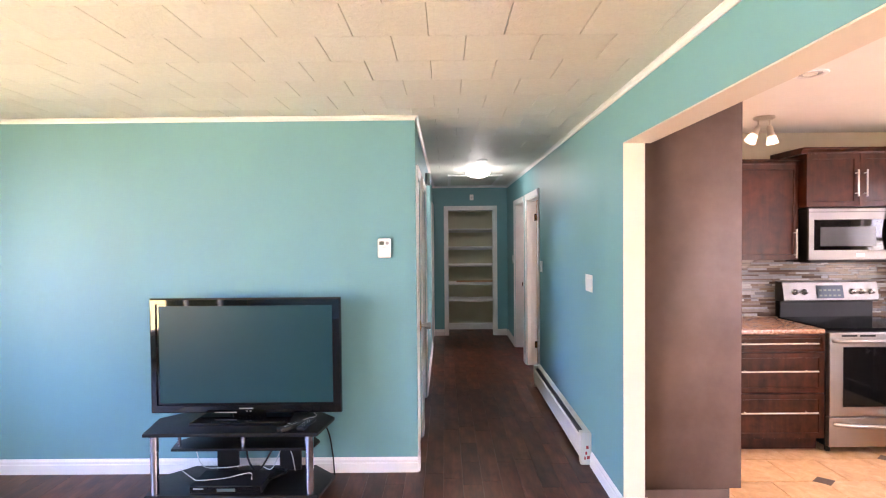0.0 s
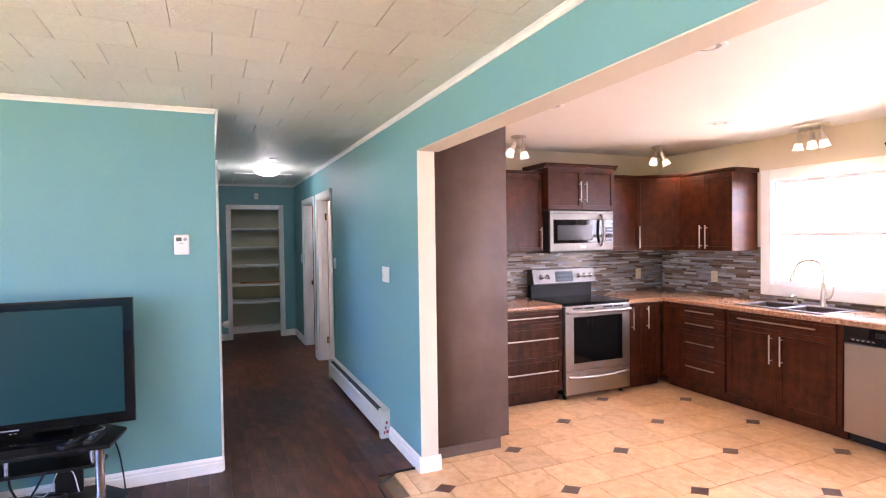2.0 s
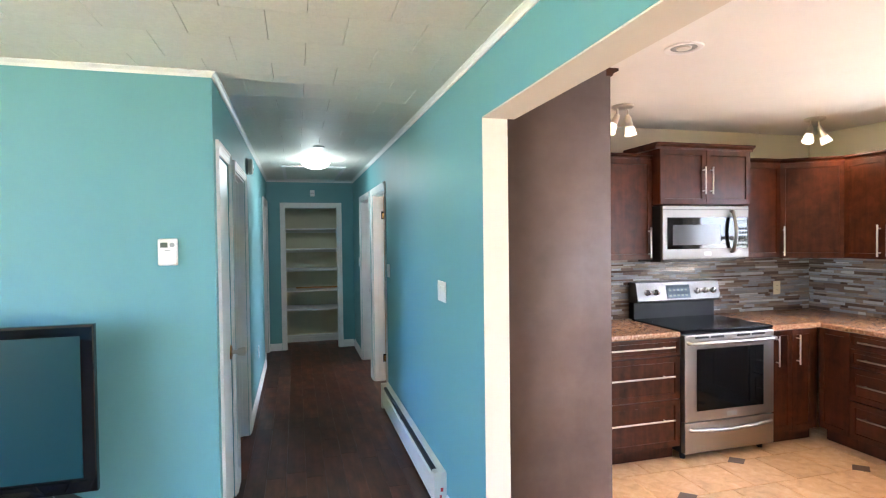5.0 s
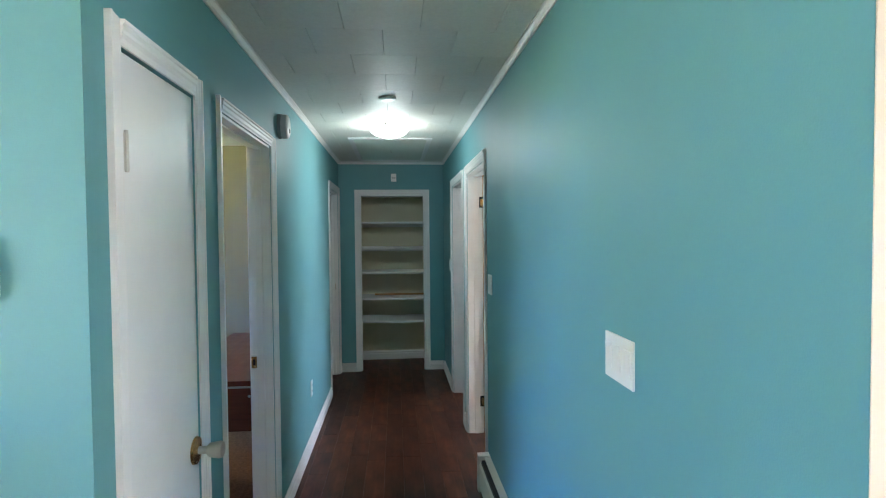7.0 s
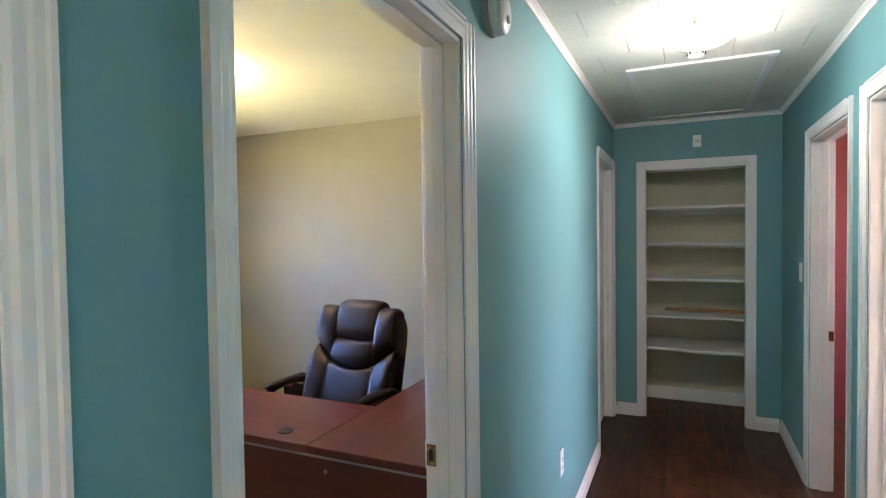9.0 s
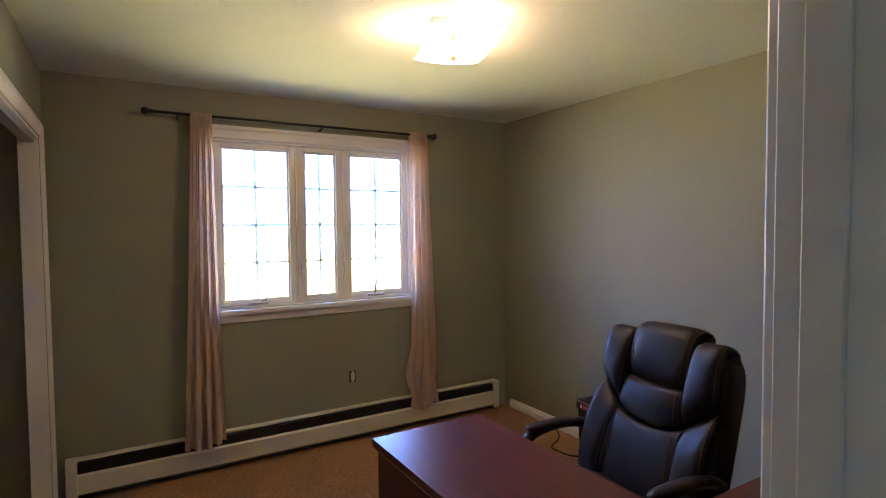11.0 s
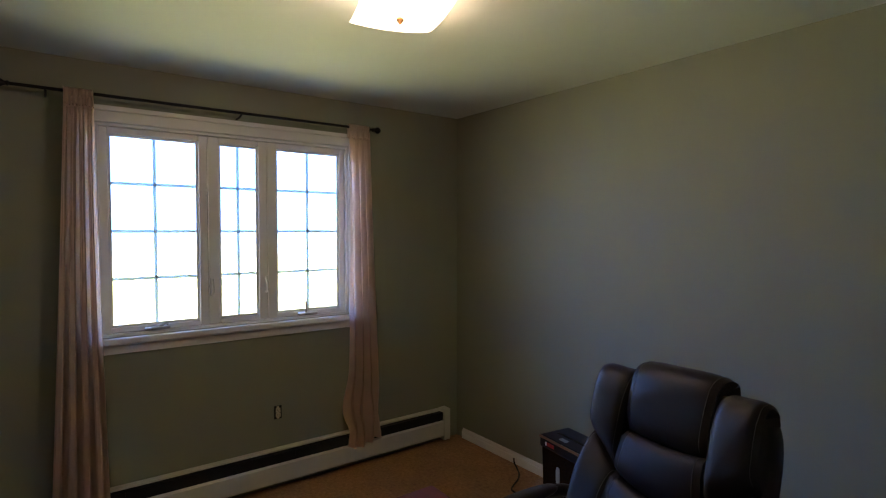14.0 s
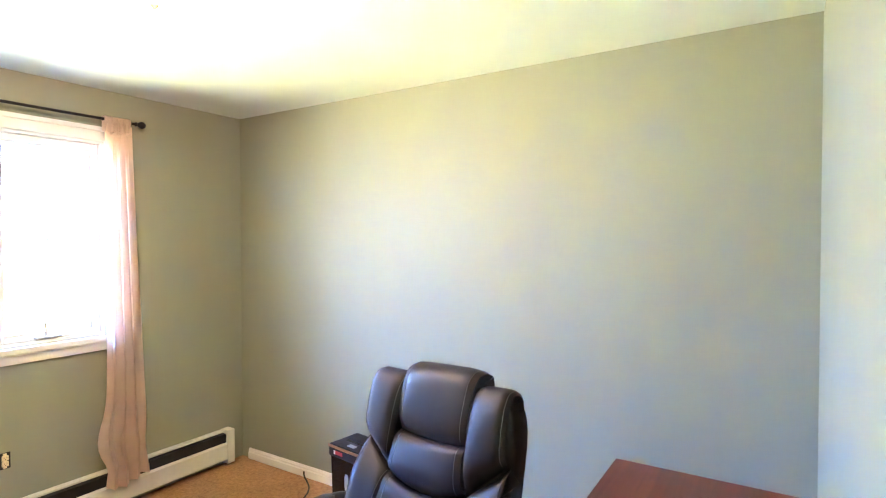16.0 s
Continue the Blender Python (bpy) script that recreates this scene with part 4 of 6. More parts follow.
# dishwasher: local x runs along the counter
dw = thing("dishwasher", "stainless dishwasher with a black control panel", "dishwasher", (KX, 2.09, 0), -90)
part("body", boxes((0.004, 0.01, 0.10, 0.596, 0.56, 0.857)), BLACK, dw)
part("door_panel", boxes((0.005, -0.022, 0.085, 0.595, 0.009, 0.735), bev=0.004, seg=2), STEEL, dw, "brushed stainless door")
cpan = part("control_panel", prism([(0.009, 0.74), (-0.028, 0.742), (-0.03, 0.78), (-0.02, 0.853), (0.009, 0.855)], "x", 0.004, 0.596), BLACKGLOSS, dw, "gloss black control panel")
part("latch_pocket", boxes((0.21, -0.0315, 0.80, 0.37, -0.024, 0.832), bev=0.003), BLACK, cpan)
part("badge", lathe([(0.017, -0.0305), (0.017, -0.034), (0.0, -0.0345)], 20, (0.535, 0.002, 0.785), "y"), CHROME, cpan, "round silver badge")
for i in range(7):
    part("button", boxes((0.06 + 0.032 * i + (0.11 if i > 4 else 0), -0.0308, 0.762, 0.078 + 0.032 * i + (0.11 if i > 4 else 0), -0.0288, 0.770)), GREYPL, cpan)
part("toe_panel", boxes((0.01, 0.05, 0.005, 0.59, 0.065, 0.084)), BLACK, dw)

# sink and tap
sk = thing("kitchen_sink", "dark composite double-bowl drop-in sink", "sink", (4.47, 2.65, 0.90))


def sink_mesh():
    xs, ys = [-0.235, -0.19, 0.13, 0.235], [-0.385, -0.345, -0.02, 0.02, 0.345, 0.385]
    bm = bmesh.new()
    v = {}
    for i, x in enumerate(xs):
        for j, y in enumerate(ys):
            v[i, j] = bm.verts.new((x, y, 0.012))
    for i in range(3):
        for j in range(5):
            if i == 1 and j in (1, 3):
                lo = [bm.verts.new((xs[1 + a] + (0.03 if a == 0 else -0.03), ys[j + b] + (0.03 if b == 0 else -0.03), -0.18)) for a, b in ((0, 0), (1, 0), (1, 1), (0, 1))]
                hi = [v[1, j], v[2, j], v[2, j + 1], v[1, j + 1]]
                for k in range(4):
                    bm.faces.new((hi[k], hi[(k + 1) % 4], lo[(k + 1) % 4], lo[k]))
                bm.faces.new(lo)
            else:
                bm.faces.new((v[i, j], v[i + 1, j], v[i + 1, j + 1], v[i, j + 1]))
    rim = [v[i, 0] for i in range(4)] + [v[3, j] for j in range(1, 6)] + [v[i, 5] for i in (2, 1, 0)] + [v[0, j] for j in (4, 3, 2, 1)]
    low = [bm.verts.new((p.co.x * 1.02, p.co.y * 1.015, 0.001)) for p in rim]
    for k in range(len(rim)):
        bm.faces.new((rim[k], rim[(k + 1) % len(rim)], low[(k + 1) % len(rim)], low[k]))
    bmesh.ops.recalc_face_normals(bm, faces=bm.faces)
    bmesh.ops.bevel(bm, geom=[e for e in bm.edges if e.calc_face_angle(0) > 0.4], offset=0.008, segments=2, profile=0.5, affect="EDGES")
    return bm


part("basin", sink_mesh(), SINKM, sk)
for y in (-0.18, 0.18):
    part("drain", lathe([(0.04, -0.179), (0.04, -0.174), (0.03, -0.176), (0.0, -0.176)], 20, (-0.03, y, 0)), CHROME, sk)
fc = thing("kitchen_faucet", "brushed nickel gooseneck pull-down faucet", "faucet", (4.655, 2.53, 0.913))
part("base", lathe([(0.03, 0.0), (0.03, 0.008), (0.022, 0.02), (0.019, 0.06), (0.021, 0.10), (0.016, 0.12), (0.013, 0.14)], 20), NICKEL, fc)
part("spout", tube(curve_points([(0, 0, 0.12), (0, 0, 0.30), (-0.02, 0.03, 0.37), (-0.07, 0.085, 0.385), (-0.115, 0.14, 0.35), (-0.13, 0.16, 0.28)], 36), 0.0135, 12), NICKEL, fc)
part("spray_head", tube([(-0.128, 0.158, 0.295), (-0.134, 0.166, 0.26), (-0.142, 0.175, 0.205)], 0.017, 14, None, [0.75, 0.95, 1.1]), NICKEL, fc)
part("lever", tube(curve_points([(0.0, -0.02, 0.06), (0.0, -0.055, 0.075), (0.0, -0.075, 0.11), (0.0, -0.085, 0.17)], 14), 0.008, 10), NICKEL, fc)
sp = thing("soap_dispenser", "small brushed nickel soap dispenser by the sink", "dispenser", (4.655, 2.76, 0.913))
part("base", lathe([(0.018, 0.0), (0.018, 0.006), (0.012, 0.012), (0.010, 0.05), (0.013, 0.055), (0.012, 0.07)], 16), NICKEL, sp)
part("nozzle", tube([(0, 0, 0.066), (-0.05, 0.0, 0.07), (-0.062, 0.0, 0.06)], 0.006, 8), NICKEL, sp)


def wall_plate(name, label, at, turn, w, h, material, face="outlet", gangs=1):
    """A cover plate that faces -y before it is turned."""
    ob = thing(name, label, "outlet" if face == "outlet" else "switch", at, turn)
    part("plate", boxes((-w / 2, -0.006, -h / 2, w / 2, 0.0, h / 2), bev=0.003, seg=2), material, ob)
    step = w / gangs
    for g in range(gangs):
        cx = -w / 2 + step * (g + 0.5)
        if face == "outlet":
            for dz in (-0.02, 0.02):
                r = part("receptacle", lathe([(0.014, -0.0058), (0.014, -0.0085), (0.012, -0.009), (0.0, -0.009)], 16, (cx, 0, dz), "y"), material, ob)
                part("slot", boxes((cx - 0.006, -0.0096, dz - 0.004, cx - 0.004, -0.0088, dz + 0.005), (cx + 0.004, -0.0096, dz - 0.004, cx + 0.006, -0.0088, dz + 0.005)), BLACK, r)
        else:
            part("rocker", prism([(-0.0055, -0.033), (-0.0075, -0.033), (-0.0105, 0.033), (-0.0055, 0.033)], "x", cx - 0.0165, cx + 0.0165), material, ob)
    return ob


wall_plate("wall_outlet", "ivory outlet on the mosaic backsplash", (4.40, 4.378, 1.095), 0, 0.075, 0.115, IVORY)
wall_plate("wall_outlet", "ivory outlet on the mosaic backsplash", (4.758, 3.67, 1.09), -90, 0.075, 0.115, IVORY)
wall_plate("wall_outlet", "ivory outlet on the mosaic backsplash", (4.758, 1.72, 1.09), -90, 0.075, 0.115, IVORY)

# kitchen window
kw = thing("window_1", "white vinyl kitchen window above the sink", "", kind="structure")
y0, y1, z0, z1 = K_WIN
for a, b, c, d in ((y0 - 0.09, z0 - 0.09, y0, z1 + 0.09), (y1, z0 - 0.09, y1 + 0.09, z1 + 0.09), (y0, z0 - 0.09, y1, z0), (y0, z1, y1, z1 + 0.09)):
    part("casing", boxes((4.748, a, b, 4.7685, c, d), bev=0.004, seg=2), TRIM, kw)
part("liner", boxes((4.75, y0, z0, 4.87, y0 + 0.012, z1), (4.75, y1 - 0.012, z0, 4.87, y1, z1), (4.75, y0 + 0.012, z0, 4.87, y1 - 0.012, z0 + 0.012), (4.75, y0 + 0.012, z1 - 0.012, 4.87, y1 - 0.012, z1)), VINYL, kw)
for lo, hi, dx in ((z0 + 0.012, 1.535, 0.0), (1.50, z1 - 0.012, 0.028)):
    s = part("sash", boxes((4.79 + dx, y0 + 0.012, lo, 4.815 + dx, y0 + 0.055, hi), (4.79 + dx, y1 - 0.055, lo, 4.815 + dx, y1 - 0.012, hi), (4.79 + dx, y0 + 0.055, lo, 4.815 + dx, y1 - 0.055, lo + 0.04), (4.79 + dx, y0 + 0.055, hi - 0.035, 4.815 + dx, y1 - 0.055, hi), bev=0.003), VINYL, kw)
    gl = part("pane", boxes((4.800 + dx, y0 + 0.05, lo + 0.035, 4.804 + dx, y1 - 0.05, hi - 0.03)), PANE, s)
    gl.visible_shadow = False
    if dx == 0:
        for k in (0.25, 0.5, 0.75):
            part("latch", boxes((4.782, y0 + (y1 - y0) * k - 0.02, hi - 0.004, 4.80, y0 + (y1 - y0) * k + 0.02, hi + 0.008), bev=0.002), VINYL, s)


# kitchen lights
def pot_light(x, y):
    ob = thing("recessed_light", "white round recessed ceiling light", "ceiling light", (x, y, KCEIL), group="kitchen recessed lights")
    part("trim_ring", lathe([(0.085, 0.0), (0.083, -0.006), (0.068, -0.008), (0.058, -0.003), (0.058, 0.0)], 32), TRIM, ob)
    part("baffle", lathe([(0.058, -0.0005), (0.050, -0.0035), (0.035, -0.0015), (0.034, -0.0005)], 32), GREYPL, ob)
    part("lens", lathe([(0.034, -0.001), (0.032, -0.006), (0.0, -0.009)], 24), POTLENS, ob)


for x, y in ((2.14, 1.52), (2.11, 2.75), (3.73, 2.76), (3.76, 1.55)):
    pot_light(x, y)


def spot_fixture(x, y, heads, plate=0.07, turn=0.0):
    ob = thing("spot_light", "brushed nickel ceiling spotlight with frosted glass shades", "ceiling light", (x, y, KCEIL), turn, group="kitchen spotlights")
    part("canopy", lathe([(plate, 0.0), (plate, -0.012), (plate * 0.8, -0.022), (0.0, -0.025)], 32), NICKEL, ob)
    for hx, hy, tx, ty in heads:
        top, d = Vector((hx, hy, -0.02)), Vector((tx, ty, -1)).normalized()
        part("arm", tube([top, top + Vector((0, 0, -0.05))], 0.006, 8), NICKEL, ob)
        p = top + Vector((0, 0, -0.05))
        h = part("head", tube([p - d * 0.01, p + d * 0.005, p + d * 0.05, p + d * 0.075], 0.024, 16, None, [0.55, 0.85, 1.0, 1.12]), NICKEL, ob)
        part("shade", tube([p + d * 0.072, p + d * 0.10, p + d * 0.125], 0.030, 18, None, [0.95, 1.15, 1.32]), FROST, h, "lit frosted glass shade")
        w = Matrix.Translation((x, y, KCEIL)) @ pose(0, 0, 0, 0, 0, turn) @ (p + d * 0.16)
        lamp_ob = new("spot_bulb", bpy.data.lights.new("spot_bulb", "SPOT"))
        lamp_ob.data.energy, lamp_ob.data.color, lamp_ob.data.shadow_soft_size = BULB_SPOT / len(heads), (1.0, 0.74, 0.48), 0.03
        lamp_ob.data.spot_size, lamp_ob.data.spot_blend = radians(150), 0.7
        aim = pose(0, 0, 0, 0, 0, turn) @ d
        lamp_ob.matrix_world = look(w, w + aim)


spot_fixture(2.48, 3.78, [(-0.04, 0, -0.62, -0.1), (0.04, 0, 0.12, -0.1)])
spot_fixture(4.13, 3.80, [(-0.04, 0, -0.50, -0.2), (0.04, 0, 0.45, -0.2)])
spot_fixture(4.52, 2.55, [(0.0, 0.09, 0, 0.1), (0.0, -0.01, -0.1, -0.1), (0.0, -0.09, 0.1, -0.15)], 0.13)
spot_fixture(4.33, 1.62, [(0.0, 0.06, 0, 0.15), (0.0, -0.06, 0, -0.2)], 0.10)


# kitchen floor tiles
def floor_tiles():
    holder = tagged(thing("floor_kitchen", "beige ceramic floor tiles with small dark diamond insets", "", kind="structure"))
    P, R = 0.3365, 0.337

    def piece(w, d):
        g, e, t = 0.0026, 0.003, 0.012
        x, y = w / 2 - g, d / 2 - g
        bm = bmesh.new()
        lo = [bm.verts.new((a, b, -t)) for a, b in ((-x, -y), (x, -y), (x, y), (-x, y))]
        md = [bm.verts.new((a, b, -0.0015)) for a, b in ((-x, -y), (x, -y), (x, y), (-x, y))]
        hi = [bm.verts.new((a, b, 0.0)) for a, b in ((-x + e, -y + e), (x - e, -y + e), (x - e, y - e), (-x + e, y - e))]
        for p, q in ((lo, md), (md, hi)):
            for i in range(4):
                bm.faces.new((p[i], p[(i + 1) % 4], q[(i + 1) % 4], q[i]))
        bm.faces.new(hi)
        return mesh_of("tile", bm, TILE)
    cache = {}
    for n in range(-11, 5):
        ya, yb = 3.0 + R * n, 3.0 + R * (n + 1)
        yb = min(yb, 4.385)
        off = 1.935 if n % 2 == 0 else 1.767
        for k in range(-4, 9):
            xa, xb = off + P * k, off + P * (k + 1)
            lim = 0.885 if yb < 2.80 else (1.19 if ya > 2.9 else 1.02)
            if ya > 2.93:
                lim = 1.317
            xa, xb = max(xa, lim), min(xb, 4.766)
            if xb - xa < 0.03:
                continue
            key = (round(xb - xa, 3), round(yb - ya, 3))
            if key not in cache:
                cache[key] = piece(*key)
            o = new("tile", cache[key])
            o.location = ((xa + xb) / 2, (ya + yb) / 2, 0.0)
            o.parent = holder
    bm = prism([(-0.074, 0), (0, -0.062), (0.074, 0), (0, 0.062)], "z", -0.01, 0.0012)
    ins = mesh_of("inset_tile", bm, INSET)
    for m in range(-2, 5):
        for n in range(-11, 4):
            if (m + n) % 2:
                continue
            x, y = 1.93 + 0.6835 * m, 3.0 + R * n
            if x < (1.4 if y > 2.8 else 0.95) or y > 4.3:
                continue
            o = new("inset_tile", ins)
            o.location = (x, y, 0.0)
            o.parent = holder


floor_tiles()
edge = tube([(1.19, 3.012, 0.002), (1.045, 3.005, 0.002), (0.885, 2.86, 0.002), (0.878, 2.6, 0.002), (0.878, -3.7, 0.002)], 0.008, 8)
struct("trim", edge, STANDBLK, "dark metal transition strip between tile and laminate")


# ---- living room ----
tv = thing("television", "large black flat-panel television with a glossy bezel", "television", (-1.073, 3.325, 0.455))
tv.scale = (1, 1, 0.975)
part("back_cover", boxes((-0.57, 0.015, 0.06, 0.57, 0.075, 0.73), bev=0.02, seg=2), BLACK, tv)
bz = boxes((-0.605, -0.03, 0.025, 0.605, 0.015, 0.775))
bz.faces.ensure_lookup_table()
ff = min(bz.faces, key=lambda q: q.calc_center_median().y)
bmesh.ops.inset_region(bz, faces=[ff], thickness=0.053, depth=0.0)
for v in ff.verts:
    v.co.z += 0.014 if v.co.z < 0.4 else 0.0
bmesh.ops.inset_region(bz, faces=[ff], thickness=0.004, depth=-0.012)
bmesh.ops.bevel(bz, geom=[e for e in bz.edges if e.calc_length() > 0.6 and all(abs(abs(v.co.x) - 0.605) < 1e-4 or abs(v.co.z - 0.025) < 1e-4 or abs(v.co.z - 0.775) < 1e-4 for v in e.verts)], offset=0.01, segments=3, profile=0.5, affect="EDGES")
bzo = part("bezel", bz, BLACKGLOSS, tv, "glossy black bezel")
# Screen whose reflection of the teal room is put into its colour.
part("screen", boxes((-0.550, -0.0205, 0.090, 0.550, -0.0185, 0.723)), SCREEN, tv, "dark switched-off screen with a blue-green reflection in its colour")
part("logo_plate", boxes((-0.045, -0.0315, 0.052, 0.045, -0.0302, 0.060)), GREYPL, bzo, "small silver maker's mark")
for x in (0.0, 0.022):
    part("indicator", boxes((x, -0.0315, 0.036, x + 0.012, -0.0302, 0.040)), GREYPL, bzo)
part("speaker_bar", boxes((-0.20, -0.0315, 0.028, -0.06, -0.0302, 0.033)), GREYPL, bzo)
part("neck", boxes((-0.10, 0.005, -0.005, 0.10, 0.06, 0.10), bev=0.01, seg=2), BLACKGLOSS, tv)
part("foot", prism([(-0.30, -0.16), (0.30, -0.16), (0.27, 0.13), (-0.27, 0.13)], "z", -0.012, 0.006), BLACKGLOSS, tv, "flat glossy black pedestal foot")

ts = thing("tv_stand", "black television stand with chrome legs", "stand", (-1.078, 3.26, 0.0))


def board(front, wide, back, y0, y1, y2, z0, z1):
    bm = prism([(-front, y0), (front, y0), (wide, y1), (back, y2), (-back, y2), (-wide, y1)], "z", z0, z1)
    bmesh.ops.bevel(bm, geom=[e for e in bm.edges if abs(e.verts[0].co.z - e.verts[1].co.z) < 1e-5], offset=0.004, segments=2, profile=0.5, affect="EDGES")
    return bm


part("top_shelf", board(0.515, 0.56, 0.40, -0.22, 0.06, 0.22, 0.42, 0.442), STANDBLK, ts)
part("middle_shelf", board(0.435, 0.46, 0.36, -0.05, 0.08, 0.21, 0.268, 0.286), STANDBLK, ts)
part("bottom_shelf", board(0.515, 0.56, 0.40, -0.21, 0.06, 0.22, 0.045, 0.067), STANDBLK, ts)
for x in (-0.465, 0.46):
    part("front_leg", lathe([(0.0235, 0.0), (0.0235, 0.419)], 20, (x, -0.18, 0)), CHROME, ts, "chrome tube leg")
for x in (-0.40, 0.0, 0.395):
    part("spacer", lathe([(0.011, 0.287), (0.011, 0.419)], 14, (x, -0.01, 0)), CHROME, ts)
for x in (-0.16, 0.25):
    part("back_support", boxes((x - 0.07, 0.14, 0.068, x + 0.07, 0.16, 0.267), bev=0.002), STANDBLK, ts)
    part("upper_support", boxes((x - 0.07, 0.14, 0.287, x + 0.07, 0.16, 0.419), bev=0.002), STANDBLK, ts)
dv = thing("disc_player", "slim black disc player on the lower shelf", "player", (-1.12, 3.17, 0.0675))
part("case", boxes((-0.215, -0.10, 0.004, 0.215, 0.12, 0.05), bev=0.004, seg=2), BLACK, dv)
part("front_strip", boxes((-0.21, -0.103, 0.010, 0.21, -0.1005, 0.045)), BLACKGLOSS, dv)
part("display", boxes((-0.05, -0.1045, 0.018, 0.06, -0.1032, 0.036)), LCD, dv)
part("sticker", boxes((-0.19, -0.1045, 0.03, -0.13, -0.1032, 0.04)), GREYPL, dv)
for name, x, y, r, le in (("remote_control", -0.735, 3.13, 35, 0.19), ("remote_control", -0.655, 3.16, 12, 0.17)):
    rc = thing(name, "black remote control lying on the stand", "remote", (x, y, 0.443), -r)
    part("shell", boxes((-0.024, -le / 2, 0, 0.024, le / 2, 0.022), bev=0.007, seg=2), BLACK, rc)
    for i in range(3):
        for j in range(5):
            part("button", boxes((-0.013 + 0.011 * i, -0.058 + 0.022 * j, 0.0215, -0.008 + 0.011 * i, -0.052 + 0.022 * j, 0.0235)), GREYPL if (i + j) % 3 else BLUELCD, rc)
solo("cable", tube(curve_points([(-1.52, 3.47, 0.46), (-1.50, 3.49, 0.25), (-1.42, 3.42, 0.10), (-1.25, 3.33, 0.115), (-1.05, 3.38, 0.115), (-0.92, 3.30, 0.12), (-0.86, 3.33, 0.24), (-0.78, 3.25, 0.25), (-0.74, 3.20, 0.15)], 60), 0.003, 8), CABLEW, "loose white cable hanging behind the stand", "cable")
solo("cable", tube(curve_points([(-1.55, 3.40, 0.075), (-1.40, 3.25, 0.085), (-1.30, 3.12, 0.13), (-1.15, 3.15, 0.13), (-1.03, 3.22, 0.13), (-0.98, 3.12, 0.135)], 50), 0.0028, 8), CABLEW, "white cable lying over the disc player", "cable")
solo("cable", tube(curve_points([(-1.12, 3.44, 0.26), (-1.10, 3.38, 0.16), (-1.02, 3.33, 0.09), (-0.95, 3.42, 0.20), (-0.90, 3.46, 0.30)], 40), 0.006, 8), BLACK, "black power cable behind the stand", "cable")
solo("cable", tube(curve_points([(-0.66, 3.49, 0.40), (-0.60, 3.505, 0.28), (-0.57, 3.50, 0.12), (-0.55, 3.45, 0.006)], 30), 0.005, 8), BLACK, "black cable running down the wall", "cable")
solo("cable", tube(curve_points([(-1.0, 3.25, 0.075), (-0.9, 3.2, 0.10), (-0.82, 3.27, 0.11), (-0.86, 3.36, 0.09), (-0.98, 3.34, 0.10), (-1.0, 3.26, 0.09)], 40), 0.007, 8), BLACK, "coiled black power cord", "cable")
solo("cable", tube(curve_points([(-0.83, 3.36, 0.45), (-0.84, 3.24, 0.455), (-0.76, 3.17, 0.455), (-0.68, 3.24, 0.458), (-0.62, 3.26, 0.47), (-0.66, 3.36, 0.46)], 40), 0.0026, 8), GREYPL, "thin grey cable on the stand top", "cable")

th = thing("thermostat", "white digital thermostat on the teal wall", "thermostat", (-0.210, 3.519, 1.513))
bm = boxes((-0.044, -0.022, -0.065, 0.044, 0.0, 0.065), bev=0.012, seg=3)
part("housing", bm, WPLASTIC, th)
part("display", boxes((-0.031, -0.0245, 0.022, 0.001, -0.0215, 0.046), bev=0.001), LCD, th, "grey display")
part("dial", lathe([(0.011, -0.0215), (0.011, -0.0245), (0.0, -0.025)], 18, (0.021, 0, 0.034), "y"), GREYPL, th)
part("mark", boxes((-0.012, -0.0232, 0.006, 0.012, -0.0218, 0.010)), GREYPL, th)
wall_plate("light_switch", "white three-gang light switch on the teal wall", (1.1945, 3.637, 1.257), 90 + 180, 0.168, 0.118, WPLASTIC, "switch", 3)
wall_plate("light_switch", "white two-gang light switch beside the doorway", (1.1945, 5.478, 1.27), -90, 0.115, 0.118, WPLASTIC, "switch", 2)
wall_plate("light_switch", "white light switch at the hall's end", (1.1945, 7.81, 1.25), -90, 0.075, 0.118, WPLASTIC, "switch", 1)
wall_plate("wall_outlet", "white outlet low on the teal wall", (0.0005, 6.378, 0.432), 90, 0.072, 0.115, WPLASTIC)


